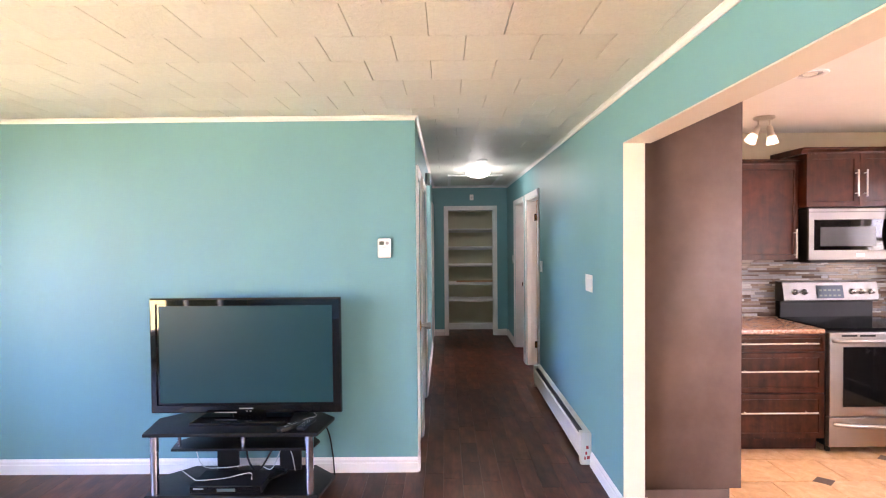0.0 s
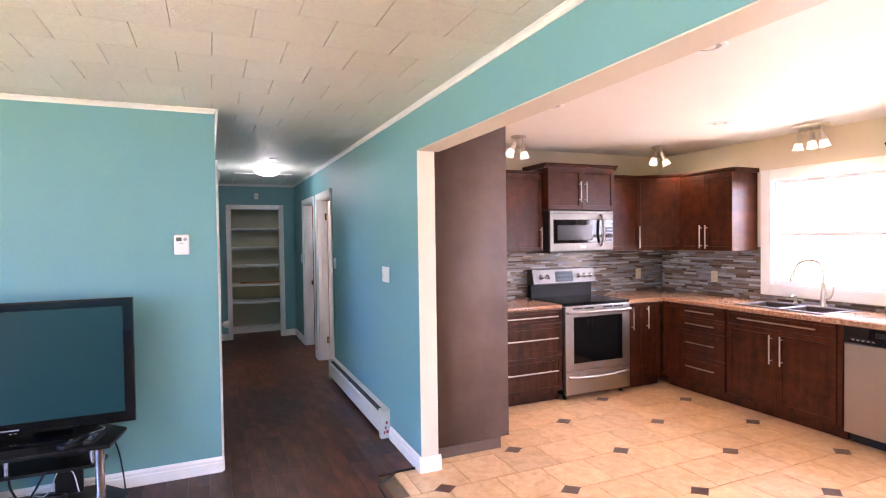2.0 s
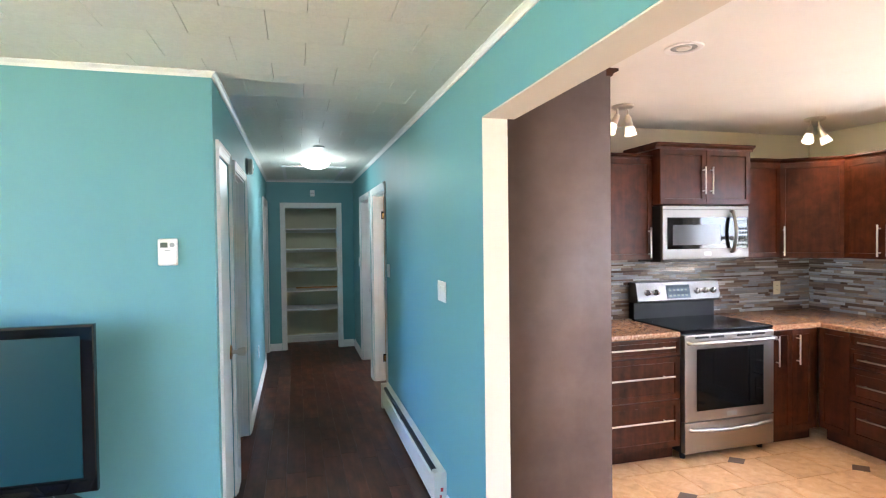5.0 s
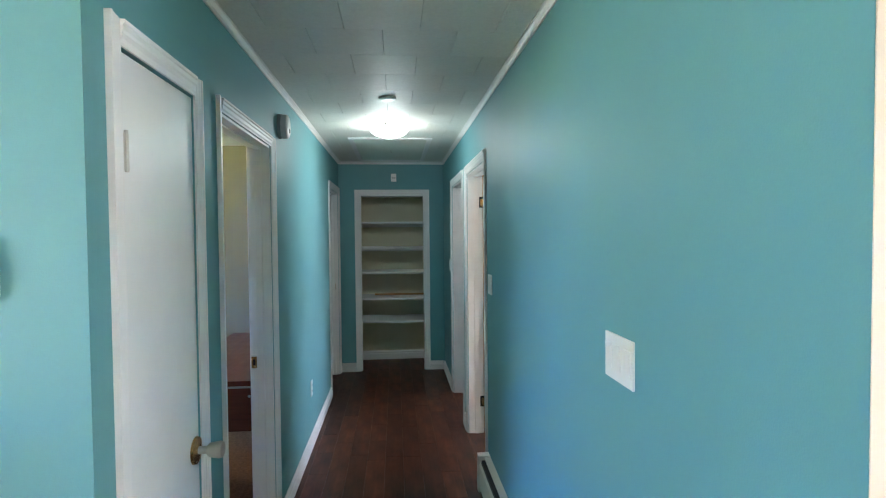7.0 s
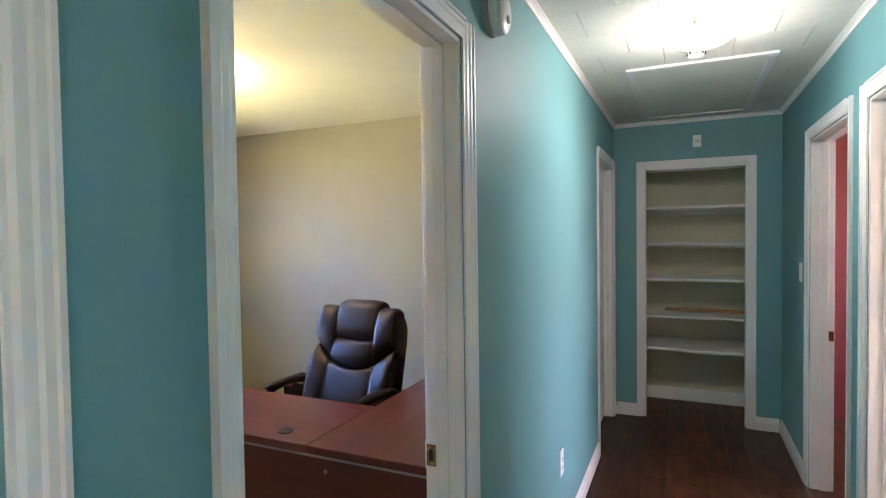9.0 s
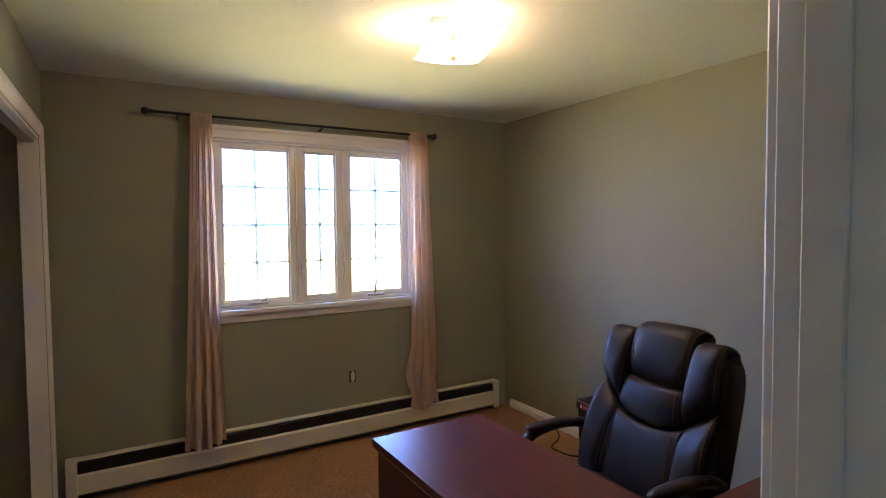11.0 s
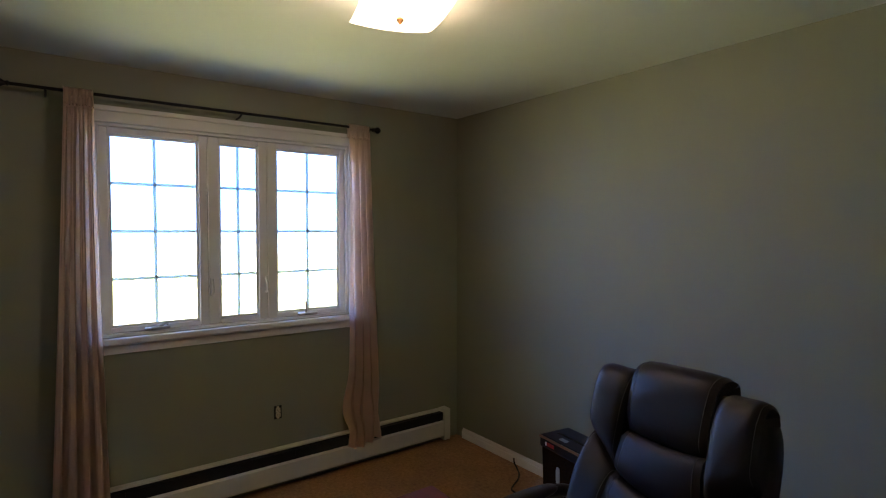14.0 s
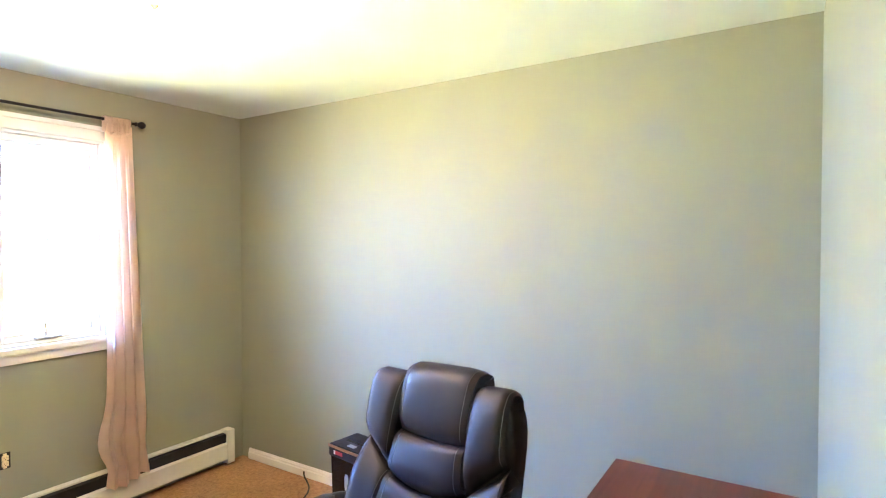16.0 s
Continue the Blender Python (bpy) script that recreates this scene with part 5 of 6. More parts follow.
def heater(name, label, at, turn, length, h=0.215, d=0.065, cap=0.06, cover=0.60, scuffs=False):
    """Baseboard convector along +x, its front towards -y before it is turned."""
    ob = thing(name, label, "heater", at, turn)
    part("back_plate", boxes((0.0, -0.008, 0.01, length, 0.0, h), bev=0.001), HEATW, ob)
    part("hood", prism([(-0.008, h), (-d * 0.55, h - 0.004), (-d * 0.55, h - 0.014), (-d * 0.5, h - 0.014), (-0.008, h - 0.008)], "x", 0.0, length), HEATW, ob)
    # Block coloured near black to give the shade in the open slot.
    part("heating_element", boxes((0.01, -d + 0.010, 0.05, length - 0.01, -0.009, h - 0.022)), SLOT, ob, "heating block coloured dark for the shade inside the slot")
    top = h * cover
    part("front_cover", prism([(-d, 0.03), (-d - 0.004, 0.035), (-d - 0.004, top), (-d + 0.006, top + 0.012), (-d + 0.008, top + 0.008), (-d + 0.001, top - 0.004), (-d + 0.001, 0.03)], "x", cap, length - cap), HEATW, ob)
    for a in (0.0, length - cap):
        e = part("end_cap", boxes((a, -d - 0.008, 0.0, a + cap, -0.0005, h + 0.004), bev=0.004, seg=2), HEATW, ob)
        if scuffs and a > 0:
            for i, (u, w, q) in enumerate(((0.012, 0.05, 0.02), (0.03, 0.08, 0.012), (0.02, 0.12, 0.016), (0.04, 0.045, 0.01))):
                part("scuff", boxes((length - 0.0003, -u - q, w - 0.01, length + 0.0006, -u, w + 0.012)), REDSCUFF, e, "red paint scuff")
    for i in range(1, max(2, int(length / 0.9))):
        part("bracket", boxes((i * 0.9, -d + 0.002, h - 0.06, i * 0.9 + 0.012, -d + 0.008, h - 0.02)), SLOT, ob)
    return ob


heater("baseboard_heater", "cream metal baseboard heater in the hallway with red scuffs", (1.1945, 5.58, 0.004), -90, 1.985, h=0.218, cover=0.78, scuffs=True)

# ---- hallway ----
d1 = thing("door_1", "white flush closet door, closed", "door", (-0.004, 3.90, 0.008), kind="structure")
part("slab", boxes((-0.034, -0.230, 0.0, -0.001, 0.230, 2.005), bev=0.002), DOORW, d1)
part("hinge_gap", boxes((-0.0005, -0.226, 1.738, 0.0022, -0.218, 1.800)), BLACK, d1)
hg = part("hinge", boxes((-0.0005, -0.217, 1.725, 0.003, -0.189, 1.815), bev=0.001), NICKEL, d1, "paint-spattered hinge")
part("hinge_pin", lathe([(0.005, 1.72), (0.005, 1.82)], 10, (0.004, -0.205, 0)), NICKEL, hg)
kn = part("knob", lathe([(0.012, 0.0), (0.012, 0.035), (0.022, 0.045), (0.027, 0.075), (0.025, 0.085), (0.0, 0.087)], 22, (0.0, 0.195, 0.885), "x"), NICKEL, d1, "silver door knob")
part("rose", lathe([(0.044, 0.0), (0.042, 0.007), (0.018, 0.011), (0.012, 0.011)], 24, (0.0005, 0.195, 0.885), "x"), BRASS, kn, "worn brass rose")
d3 = thing("door_2", "white flush bedroom door, closed", "door", (-0.07, 8.025, 0.008), kind="structure")
part("slab", boxes((-0.034, -0.38, 0.0, -0.001, 0.38, 2.005), bev=0.002), DOORW, d3)
d4 = thing("door_3", "white flush door standing open into the orange room", "door", (1.318, 6.49, 0.008), -4, kind="structure")
part("slab", boxes((0.002, -0.036, 0.0, 0.79, -0.001, 2.005), bev=0.002), DOORW, d4)
for z in (1.806, 0.245):
    hg = part("hinge_mortise", boxes((-0.030, -0.0055, z - 0.042, 0.004, -0.0015, z + 0.042)), BLACK, d4, "dark cut-out for a hinge")
    part("hinge_leaf", boxes((-0.020, -0.0075, z - 0.034, 0.002, -0.005, z + 0.026), bev=0.001), BRASS, hg, "worn brass hinge leaf")

sh = thing("linen_shelf", "white painted shelves fitted in the linen closet", "shelf")
for z, warp in ((1.715, 0), (1.42, 0), (1.13, 0), (0.825, 0), (0.56, 1)):
    if warp:
        pts = [(0.202 + 0.816 * i / 16, 0.004 * math.sin(i * 0.55) - 0.004 * (i / 16)) for i in range(17)]
        bm = prism([(x, z - 0.022 + w) for x, w in pts] + [(x, z + w) for x, w in reversed(pts)], "y", 8.604, 9.098)
    else:
        bm = boxes((0.202, 8.602, z - 0.02, 1.018, 9.098, z), bev=0.002)
    b = part("shelf_board", bm, TRIM, sh)
    part("cleat", boxes((0.2015, 8.66, z - 0.06, 0.219, 9.09, z - 0.0235 - 0.01 * warp), (1.001, 8.66, z - 0.06, 1.0185, 9.09, z - 0.0235 - 0.01 * warp), (0.22, 9.078, z - 0.06, 1.0, 9.0985, z - 0.0235 - 0.01 * warp)), TRIM, b)
solo("wooden_lath", boxes((-0.32, -0.014, 0.0, 0.32, 0.014, 0.022), bev=0.002), PINE, "bare pine lath lying on a closet shelf", "lath", (0.70, 8.88, 0.831), -3)

sn = thing("door_chime", "small white chime box above the closet", "chime", (0.624, 8.519, 2.212))
part("box", boxes((-0.03, -0.025, -0.045, 0.03, 0.0, 0.045), bev=0.005, seg=2), WPLASTIC, sn)
part("grille", boxes((-0.02, -0.0265, -0.01, 0.02, -0.0245, -0.006), (-0.02, -0.0265, 0.0, 0.02, -0.0245, 0.004)), GREYPL, sn)
sa = thing("smoke_alarm", "round white smoke alarm on the hallway wall", "alarm", (0.0005, 5.415, 2.175))
part("base", lathe([(0.068, 0.0), (0.068, 0.014), (0.062, 0.018)], 32, (0, 0, 0), "x"), GREYPL, sa)
part("cover", lathe([(0.064, 0.018), (0.066, 0.024), (0.064, 0.045), (0.055, 0.052), (0.0, 0.054)], 32, (0, 0, 0), "x"), WPLASTIC, sa)
part("test_button", lathe([(0.012, 0.053), (0.012, 0.057), (0.0, 0.058)], 16, (0, 0.015, -0.02), "x"), GREYPL, sa)
cd = thing("heat_detector", "flat round white detector on the ceiling", "detector", (0.598, 5.62, CEIL))
part("base", lathe([(0.052, 0.0), (0.052, -0.008), (0.046, -0.012), (0.0, -0.013)], 28), WPLASTIC, cd)
cd2 = thing("smoke_detector", "small white slotted detector on the ceiling past the lamp", "detector", (0.585, 6.72, CEIL))
part("base", lathe([(0.06, 0.0), (0.06, -0.012), (0.05, -0.02)], 28), WPLASTIC, cd2)
part("sensor", lathe([(0.038, -0.02), (0.036, -0.05), (0.028, -0.055), (0.0, -0.056)], 24), WPLASTIC, cd2)
for i in range(8):
    a = i * math.pi / 4
    part("slot", boxes((0.0365 * math.cos(a) - 0.006, 0.0365 * math.sin(a) - 0.006, -0.044, 0.0365 * math.cos(a) + 0.006, 0.0365 * math.sin(a) + 0.006, -0.030)), BLACK, cd2)
lm = thing("ceiling_lamp", "lit frosted glass dome lamp on the hallway ceiling", "lamp", (0.60, 6.42, CEIL))
part("pan", lathe([(0.12, 0.0), (0.12, -0.018), (0.11, -0.022)], 36), WPLASTIC, lm)
part("dome", lathe([(0.143, -0.022), (0.146, -0.035), (0.136, -0.055), (0.106, -0.080), (0.066, -0.094), (0.02, -0.100), (0.0, -0.100)], 40), DOME, lm, "glowing frosted glass dome")
for a in (0.3, 2.4, 4.5):
    part("clip", boxes((0.141 * math.cos(a) - 0.006, 0.141 * math.sin(a) - 0.006, -0.045, 0.141 * math.cos(a) + 0.012, 0.141 * math.sin(a) + 0.006, -0.014), bev=0.002), NICKEL, lm)
bulb("hall_bulb", 0.60, 6.42, CEIL - 0.19, BULB_HALL, (0.93, 1.0, 0.96), 0.10)
ht = thing("attic_hatch", "painted attic hatch with a moulded frame in the ceiling", "hatch", (0.602, 7.645, CEIL))
part("board", boxes((-0.315, -0.645, -0.009, 0.315, 0.645, -0.001)), CEIL_W, ht)
for a, b, c, d in ((-0.358, -0.688, 0.358, -0.646), (-0.358, 0.646, 0.358, 0.688), (-0.358, -0.6455, -0.316, 0.6455), (0.316, -0.6455, 0.358, 0.6455)):
    part("frame_moulding", boxes((a, b, -0.016, c, d, -0.0005), bev=0.005, seg=2), TRIM, ht)
part("pull_hook", tube([(0.0, -0.05, -0.012), (0.0, -0.05, -0.03), (0.012, -0.05, -0.036)], 0.003, 8), NICKEL, ht)


# ---- living room windows, behind the walk ----
for i, (y0, y1, z0, z1) in enumerate(LIV_WIN):
    w = thing(f"window_{i + 3}", "white living room window with a wide pane", "", kind="structure")
    part("frame", boxes((-3.78, y0, z0, -3.72, y0 + 0.06, z1), (-3.78, y1 - 0.06, z0, -3.72, y1, z1), (-3.78, y0 + 0.06, z0, -3.72, y1 - 0.06, z0 + 0.06), (-3.78, y0 + 0.06, z1 - 0.06, -3.72, y1 - 0.06, z1), (-3.78, (y0 + y1) / 2 - 0.03, z0 + 0.06, -3.72, (y0 + y1) / 2 + 0.03, z1 - 0.06)), VINYL, w)
# Unseen patio door, added so that daylight brightens the kitchen.
pd = thing("window_5", "white frame of an unseen patio door, added to light the kitchen", "", kind="structure")
part("frame", boxes((4.79, -1.3, 0.1, 4.85, -1.23, 2.05), (4.79, 0.53, 0.1, 4.85, 0.6, 2.05), (4.79, -0.39, 0.1, 4.85, -0.31, 2.05), (4.79, -1.23, 1.98, 4.85, -0.39, 2.05), (4.79, -0.31, 1.98, 4.85, 0.53, 2.05)), VINYL, pd)


# ---- office ----
ow = thing("window_2", "white three-part office window with grid bars", "", kind="structure")
WX = -3.48
for a, b, c, d, t in ((5.09, 0.99, 5.16, 2.10, 0.018), (6.55, 0.99, 6.62, 2.10, 0.018), (5.07, 2.10, 6.64, 2.155, 0.022), (5.05, 2.155, 6.66, 2.18, 0.03)):
    part("casing", boxes((WX + 0.0005, a, b, WX + t, c, d), bev=0.004, seg=2), TRIM, ow)
part("sill", boxes((WX + 0.0005, 5.07, 0.975, WX + 0.045, 6.64, 1.008), bev=0.006, seg=2), TRIM, ow)
part("apron", prism([(WX + 0.0005, 0.925), (WX + 0.016, 0.925), (WX + 0.02, 0.94), (WX + 0.024, 0.965), (WX + 0.024, 0.974), (WX + 0.0005, 0.974)], "y", 5.10, 6.61), TRIM, ow)
part("liner", boxes((-3.58, 5.16, 1.01, WX, 5.175, 2.10), (-3.58, 6.535, 1.01, WX, 6.55, 2.10), (-3.58, 5.175, 1.01, WX, 6.535, 1.025), (-3.58, 5.175, 2.085, WX, 6.535, 2.10)), VINYL, ow)
SX = -3.515
for y0, y1, q0, q1 in ((5.175, 5.695, 5.22, 5.648), (5.695, 6.03, 5.756, 5.978), (6.03, 6.535, 6.085, 6.50)):
    z0, z1, g0, g1 = 1.025, 2.085, 1.053, 2.05
    s = part("sash", boxes((SX - 0.03, y0, z0, SX + 0.012, q0, z1), (SX - 0.03, q1, z0, SX + 0.012, y1, z1), (SX - 0.03, q0, z0, SX + 0.012, q1, g0), (SX - 0.03, q0, g1, SX + 0.012, q1, z1), bev=0.004), VINYL, ow)
    bead = part("glazing_bead", boxes((SX - 0.012, q0, g0, SX - 0.002, q0 + 0.012, g1), (SX - 0.012, q1 - 0.012, g0, SX - 0.002, q1, g1), (SX - 0.012, q0 + 0.012, g0, SX - 0.002, q1 - 0.012, g0 + 0.012), (SX - 0.012, q0 + 0.012, g1 - 0.012, SX - 0.002, q1 - 0.012, g1)), VINYL, s)
    p = part("pane", boxes((SX - 0.012, q0 - 0.004, g0 - 0.004, SX - 0.008, q1 + 0.004, g1 + 0.004)), PANE, s)
    p.visible_shadow = False
    m = (q0 + q1) / 2
    part("grid_bar", boxes((SX - 0.022, m - 0.008, g0, SX - 0.014, m + 0.008, g1)), GRIDBAR, s)
    for k in (1, 2, 3):
        z = g0 + (g1 - g0) * k / 4
        part("grid_bar", boxes((SX - 0.0215, q0, z - 0.008, SX - 0.0145, q1, z + 0.008)), GRIDBAR, s)
for y, sgn in ((5.43, 1), (6.27, -1)):
    cr = part("crank", boxes((SX + 0.013, y - 0.06, 1.03, SX + 0.05, y + 0.06, 1.045), bev=0.004), NICKEL, ow, "silver window crank")
    if sgn < 0:
        part("crank_arm", tube([(SX + 0.035, y - 0.01, 1.045), (SX + 0.04, y - 0.012, 1.075), (SX + 0.05, y - 0.02, 1.12)], 0.006, 8), NICKEL, cr)
    else:
        part("crank_arm", tube([(SX + 0.035, y + 0.01, 1.045), (SX + 0.04, y + 0.035, 1.06), (SX + 0.045, y + 0.05, 1.055)], 0.008, 8), NICKEL, cr)
for y in (5.71, 6.018):
    part("lock_lever", tube(curve_points([(SX + 0.013, y, 1.19), (SX + 0.03, y, 1.20), (SX + 0.034, y, 1.24), (SX + 0.018, y, 1.28)], 12), 0.008, 8), WPLASTIC, ow)

rod = thing("curtain_rod", "dark metal curtain rod with ball finials", "curtain rod", (-3.385, 5.77, 2.212))
part("pole", tube([(0, -0.93, 0), (0, 0.91, 0)], 0.008, 12), ROD, rod)
for y, s in ((-0.93, -1), (0.91, 1)):
    part("finial", lathe([(0.009, 0.0), (0.014, s * 0.006), (0.009, s * 0.012), (0.012, s * 0.02), (0.021, s * 0.034), (0.021, s * 0.046), (0.012, s * 0.058), (0.0, s * 0.060)], 18, (0, y, 0), "y"), ROD, rod)
for y in (-0.80, 0.08, 0.82):
    part("bracket", tube([(-0.092, y, -0.02), (-0.03, y, -0.018), (0.0, y, -0.009)], 0.006, 8), ROD, rod)


def curtain(y0, y1, b0, b1, folds, seed, zb, tucked=0.0):
    """A gathered rod-pocket curtain between y0..y1 at the rod and b0..b1 at its foot."""
    rng = random.Random(seed)
    ob = thing("curtain", "dusty pink gathered cotton curtain drawn open", "curtain", (-3.385, 0, 0), group="office curtains")
    n, m = 90, 46
    ph = [rng.random() * 6.28 for _ in range(6)]
    bm = bmesh.new()
    grid = []
    for j in range(m + 1):
        f = j / m
        z = 2.185 + (zb - 2.185) * f
        row = []
        for i in range(n + 1):
            u = i / n
            amp = 0.010 + 0.020 * min(1, f * 1.8)
            w = u * folds * 6.283 + 0.35 * math.sin(2 * f + ph[0]) + 0.5 * math.sin(5 * u + 1.2 * f + ph[1])
            yy = (y0 + (y1 - y0) * u) * (1 - f) + (b0 + (b1 - b0) * u) * f
            yy += 0.007 * math.sin(2 * w + ph[2]) * min(1, f * 2) + 0.02 * math.sin(f * 3.1) * (0.5 - u) * 0.6
            crease = 1 - min(1, f * 6) * 0.6
            x = amp * math.sin(w) + 0.005 * math.sin(2 * w + ph[3] + f) + 0.003 * crease * math.sin(9 * w)
            x += tucked * math.exp(-((f - 0.9) / 0.05) ** 2) * 0.03 * math.sin(11 * u + ph[4])
            yy -= tucked * 0.045 * math.exp(-((f - 0.87) / 0.07) ** 2) * (1 - u) ** 2
            yy += tucked * 0.020 * math.exp(-((f - 0.95) / 0.03) ** 2) * (1 - u) ** 3
            zz = z + (0.018 * math.sin(5 * u + ph[5]) * (f > 0.97))
            row.append(bm.verts.new((x + 0.012, yy, zz)))
        grid.append(row)
    for a, b in zip(grid, grid[1:]):
        for i in range(n):
            bm.faces.new((a[i], a[i + 1], b[i + 1], b[i]))
    bmesh.ops.solidify(bm, geom=list(bm.faces), thickness=0.003)
    bmesh.ops.recalc_face_normals(bm, faces=bm.faces)
    part("cloth", bm, CLOTH, ob)
    bm = bmesh.new()
    rows = []
    for i in range(61):
        y = y0 + (y1 - y0) * i / 60
        k = 1 + 0.16 * math.sin(i * 0.9 + ph[0]) + 0.08 * math.sin(i * 2.3 + ph[1])
        prof = [(0.013 * k, 2.150)] + [(0.017 * k * math.cos(d), 2.212 + 0.017 * k * math.sin(d)) for d in [math.radians(v) for v in range(-50, 231, 20)]] + [(-0.013 * k, 2.150)]
        rows.append([bm.verts.new((x, y, z)) for x, z in prof])
    for p, q in zip(rows, rows[1:]):
        for i in range(len(p) - 1):
            bm.faces.new((p[i], q[i], q[i + 1], p[i + 1]))
    bmesh.ops.solidify(bm, geom=list(bm.faces), thickness=0.002)
    bmesh.ops.recalc_face_normals(bm, faces=bm.faces)
    part("heading", bm, CLOTH, ob)
    bm = bmesh.new()
    for i in range(9):
        pillow((0.046, (y1 - y0) / 9 * 1.2, 0.014), pose(0.004, y0 + (y1 - y0) * (i + 0.5) / 9, 2.146 + 0.003 * math.sin(i * 2 + ph[2])), 0.9, 0.9, 8, bm)
    part("gathered_ruffle", bm, CLOTH, ob)


curtain(5.036, 5.155, 4.955, 5.189, 4.0, 4, 0.19)
curtain(6.508, 6.650, 6.50, 6.72, 3.2, 9, 0.165, 1.0)
heater("baseboard_heater", "long cream baseboard heater under the office window", (-3.4795, 4.36, 0.015), 90, 2.98, h=0.225, cap=0.055)
ol = thing("wall_outlet", "uncovered ivory outlet in a dark wall box", "outlet", (-3.4795, 6.072, 0.452))
ol.scale = (1, 0.78, 0.78)
part("wall_box", boxes((0.0, -0.030, -0.052, 0.003, 0.030, 0.052), bev=0.001), SLOT, ol)
fc = part("receptacle", boxes((0.003, -0.017, -0.034, 0.012, 0.017, -0.003), (0.003, -0.017, 0.003, 0.012, 0.017, 0.034), (0.003, -0.010, -0.048, 0.006, 0.010, 0.048), bev=0.004, seg=2), IVORY, ol, "ivory double receptacle")
for z in (-0.019, 0.019):
    part("slots", boxes((0.0119, -0.008, z, 0.0125, -0.006, z + 0.008), (0.0119, 0.006, z, 0.0125, 0.008, z + 0.008), (0.0119, -0.002, z - 0.009, 0.0125, 0.002, z - 0.005)), SLOT, fc)

oc = thing("door_frame_7", "scuffed white casing of the office closet", "", kind="structure")
for u0, sgn in ((-3.345, -1), (-1.9, 1)):
    part("side_casing", prism([(u0 + sgn * u, 4.31 + v) for u, v in casing_profile(0.065)], "z", 0, 2.085), TRIM, oc)
part("head_casing", prism([(4.31 + v * 1.04, 2.02 + u) for u, v in casing_profile(0.065)], "x", -3.344, -1.901), TRIM, oc)
part("jamb", boxes((-3.349, 4.22, 0, -3.333, 4.307, 2.02), (-1.912, 4.22, 0, -1.896, 4.307, 2.02), (-3.333, 4.22, 2.008, -1.912, 4.307, 2.024)), TRIM, oc)
part("track", boxes((-3.332, 4.24, 1.985, -1.915, 4.29, 2.0075)), GREYPL, oc, "dark sliding door track")
solo("wooden_batten", boxes((-0.014, -0.012, 0.0, 0.014, 0.012, 1.05), bev=0.002), PINE, "pine batten leaning inside the closet", "batten", (-3.02, 4.05, 0.002)).rotation_euler = (radians(4), radians(-14), 0)

lamp = thing("ceiling_lamp", "square frosted glass ceiling lamp, lit", "lamp", (-1.86, 5.935, CEIL), -18)
part("pan", boxes((-0.12, -0.12, -0.025, 0.12, 0.12, 0.0), bev=0.004), WPLASTIC, lamp)
bm = bmesh.new()
g = [[None] * 17 for _ in range(17)]
for i in range(17):
    for j in range(17):
        u, v = i / 8 - 1, j / 8 - 1
        r2 = (u * u + v * v) / 2
        g[i][j] = bm.verts.new((0.15 * u, 0.15 * v, -0.118 + 0.022 * r2 ** 1.2))
for i in range(16):
    for j in range(16):
        bm.faces.new((g[i][j], g[i + 1][j], g[i + 1][j + 1], g[i][j + 1]))
bmesh.ops.solidify(bm, geom=list(bm.faces), thickness=0.005)
bmesh.ops.recalc_face_normals(bm, faces=bm.faces)
part("glass_dish", bm, OFFDISH, lamp, "glowing frosted glass dish")
part("stem", lathe([(0.006, -0.12), (0.006, -0.025)], 10), BRASS, lamp)
part("finial", lathe([(0.012, -0.119), (0.014, -0.126), (0.008, -0.134), (0.005, -0.139), (0.0, -0.14)], 16), BRASS, lamp, "small brass finial")
bulb("office_bulb", -1.86, 5.935, CEIL - 0.20, BULB_OFFICE * 0.12, (1.0, 0.68, 0.42), 0.12)
for dx, dy in ((0.20, 0.0), (-0.10, 0.17), (-0.10, -0.17)):
    bulb("office_bulb", -1.86 + dx, 5.935 + dy, CEIL - 0.09, BULB_OFFICE * 0.29, (1.0, 0.70, 0.45), 0.05)

# desk: a main part along the wall and a return into the room
dk = thing("office_desk", "L-shaped mahogany laminate desk", "desk", (0, 0, 0))
part("main_top", boxes((-0.732, 5.435, 0.722, -0.120, 6.98, 0.752), bev=0.003, seg=2), DESKY, dk)
part("return_top", boxes((-1.648, 5.435, 0.722, -0.735, 5.915, 0.752), bev=0.003, seg=2), DESK, dk)
part("edge_strip", boxes((-1.64, 5.446, 0.708, -0.125, 5.450, 0.7185)), GREYPL, dk, "grey metal strip under the top")
fp = part("front_panel", boxes((-1.62, 5.452, 0.46, -0.13, 5.468, 0.72), bev=0.001), DESK, dk)
for x in (-0.66, -0.20, -1.30):
    part("screw_cap", lathe([(0.008, 5.4520), (0.008, 5.4500), (0.0, 5.4495)], 12, (x, 0, 0.66), "y"), GREYPL, fp)
part("side_panel", boxes((-1.64, 5.455, 0.0, -1.62, 5.90, 0.7215), bev=0.001), DESKY, dk)
part("side_panel", boxes((-0.155, 5.47, 0.0, -0.135, 6.96, 0.7215), bev=0.001), DESKY, dk)
part("end_panel", boxes((-0.72, 6.94, 0.0, -0.16, 6.96, 0.7215), bev=0.001), DESK, dk)
part("leg_panel", boxes((-0.745, 5.47, 0.0, -0.725, 5.90, 0.7215), bev=0.001), DESKY, dk)
gr = part("grommet", lathe([(0.030, 0.752), (0.029, 0.755), (0.024, 0.7555), (0.022, 0.7535), (0.0, 0.7535)], 28, (-0.90, 5.52, 0)), SLOT, dk, "dark metal cable grommet")

# leather chair, facing -y before it is turned
ch = thing("office_chair", "black padded leather executive office chair", "chair", (-1.135, 6.165, 0.0), -4)
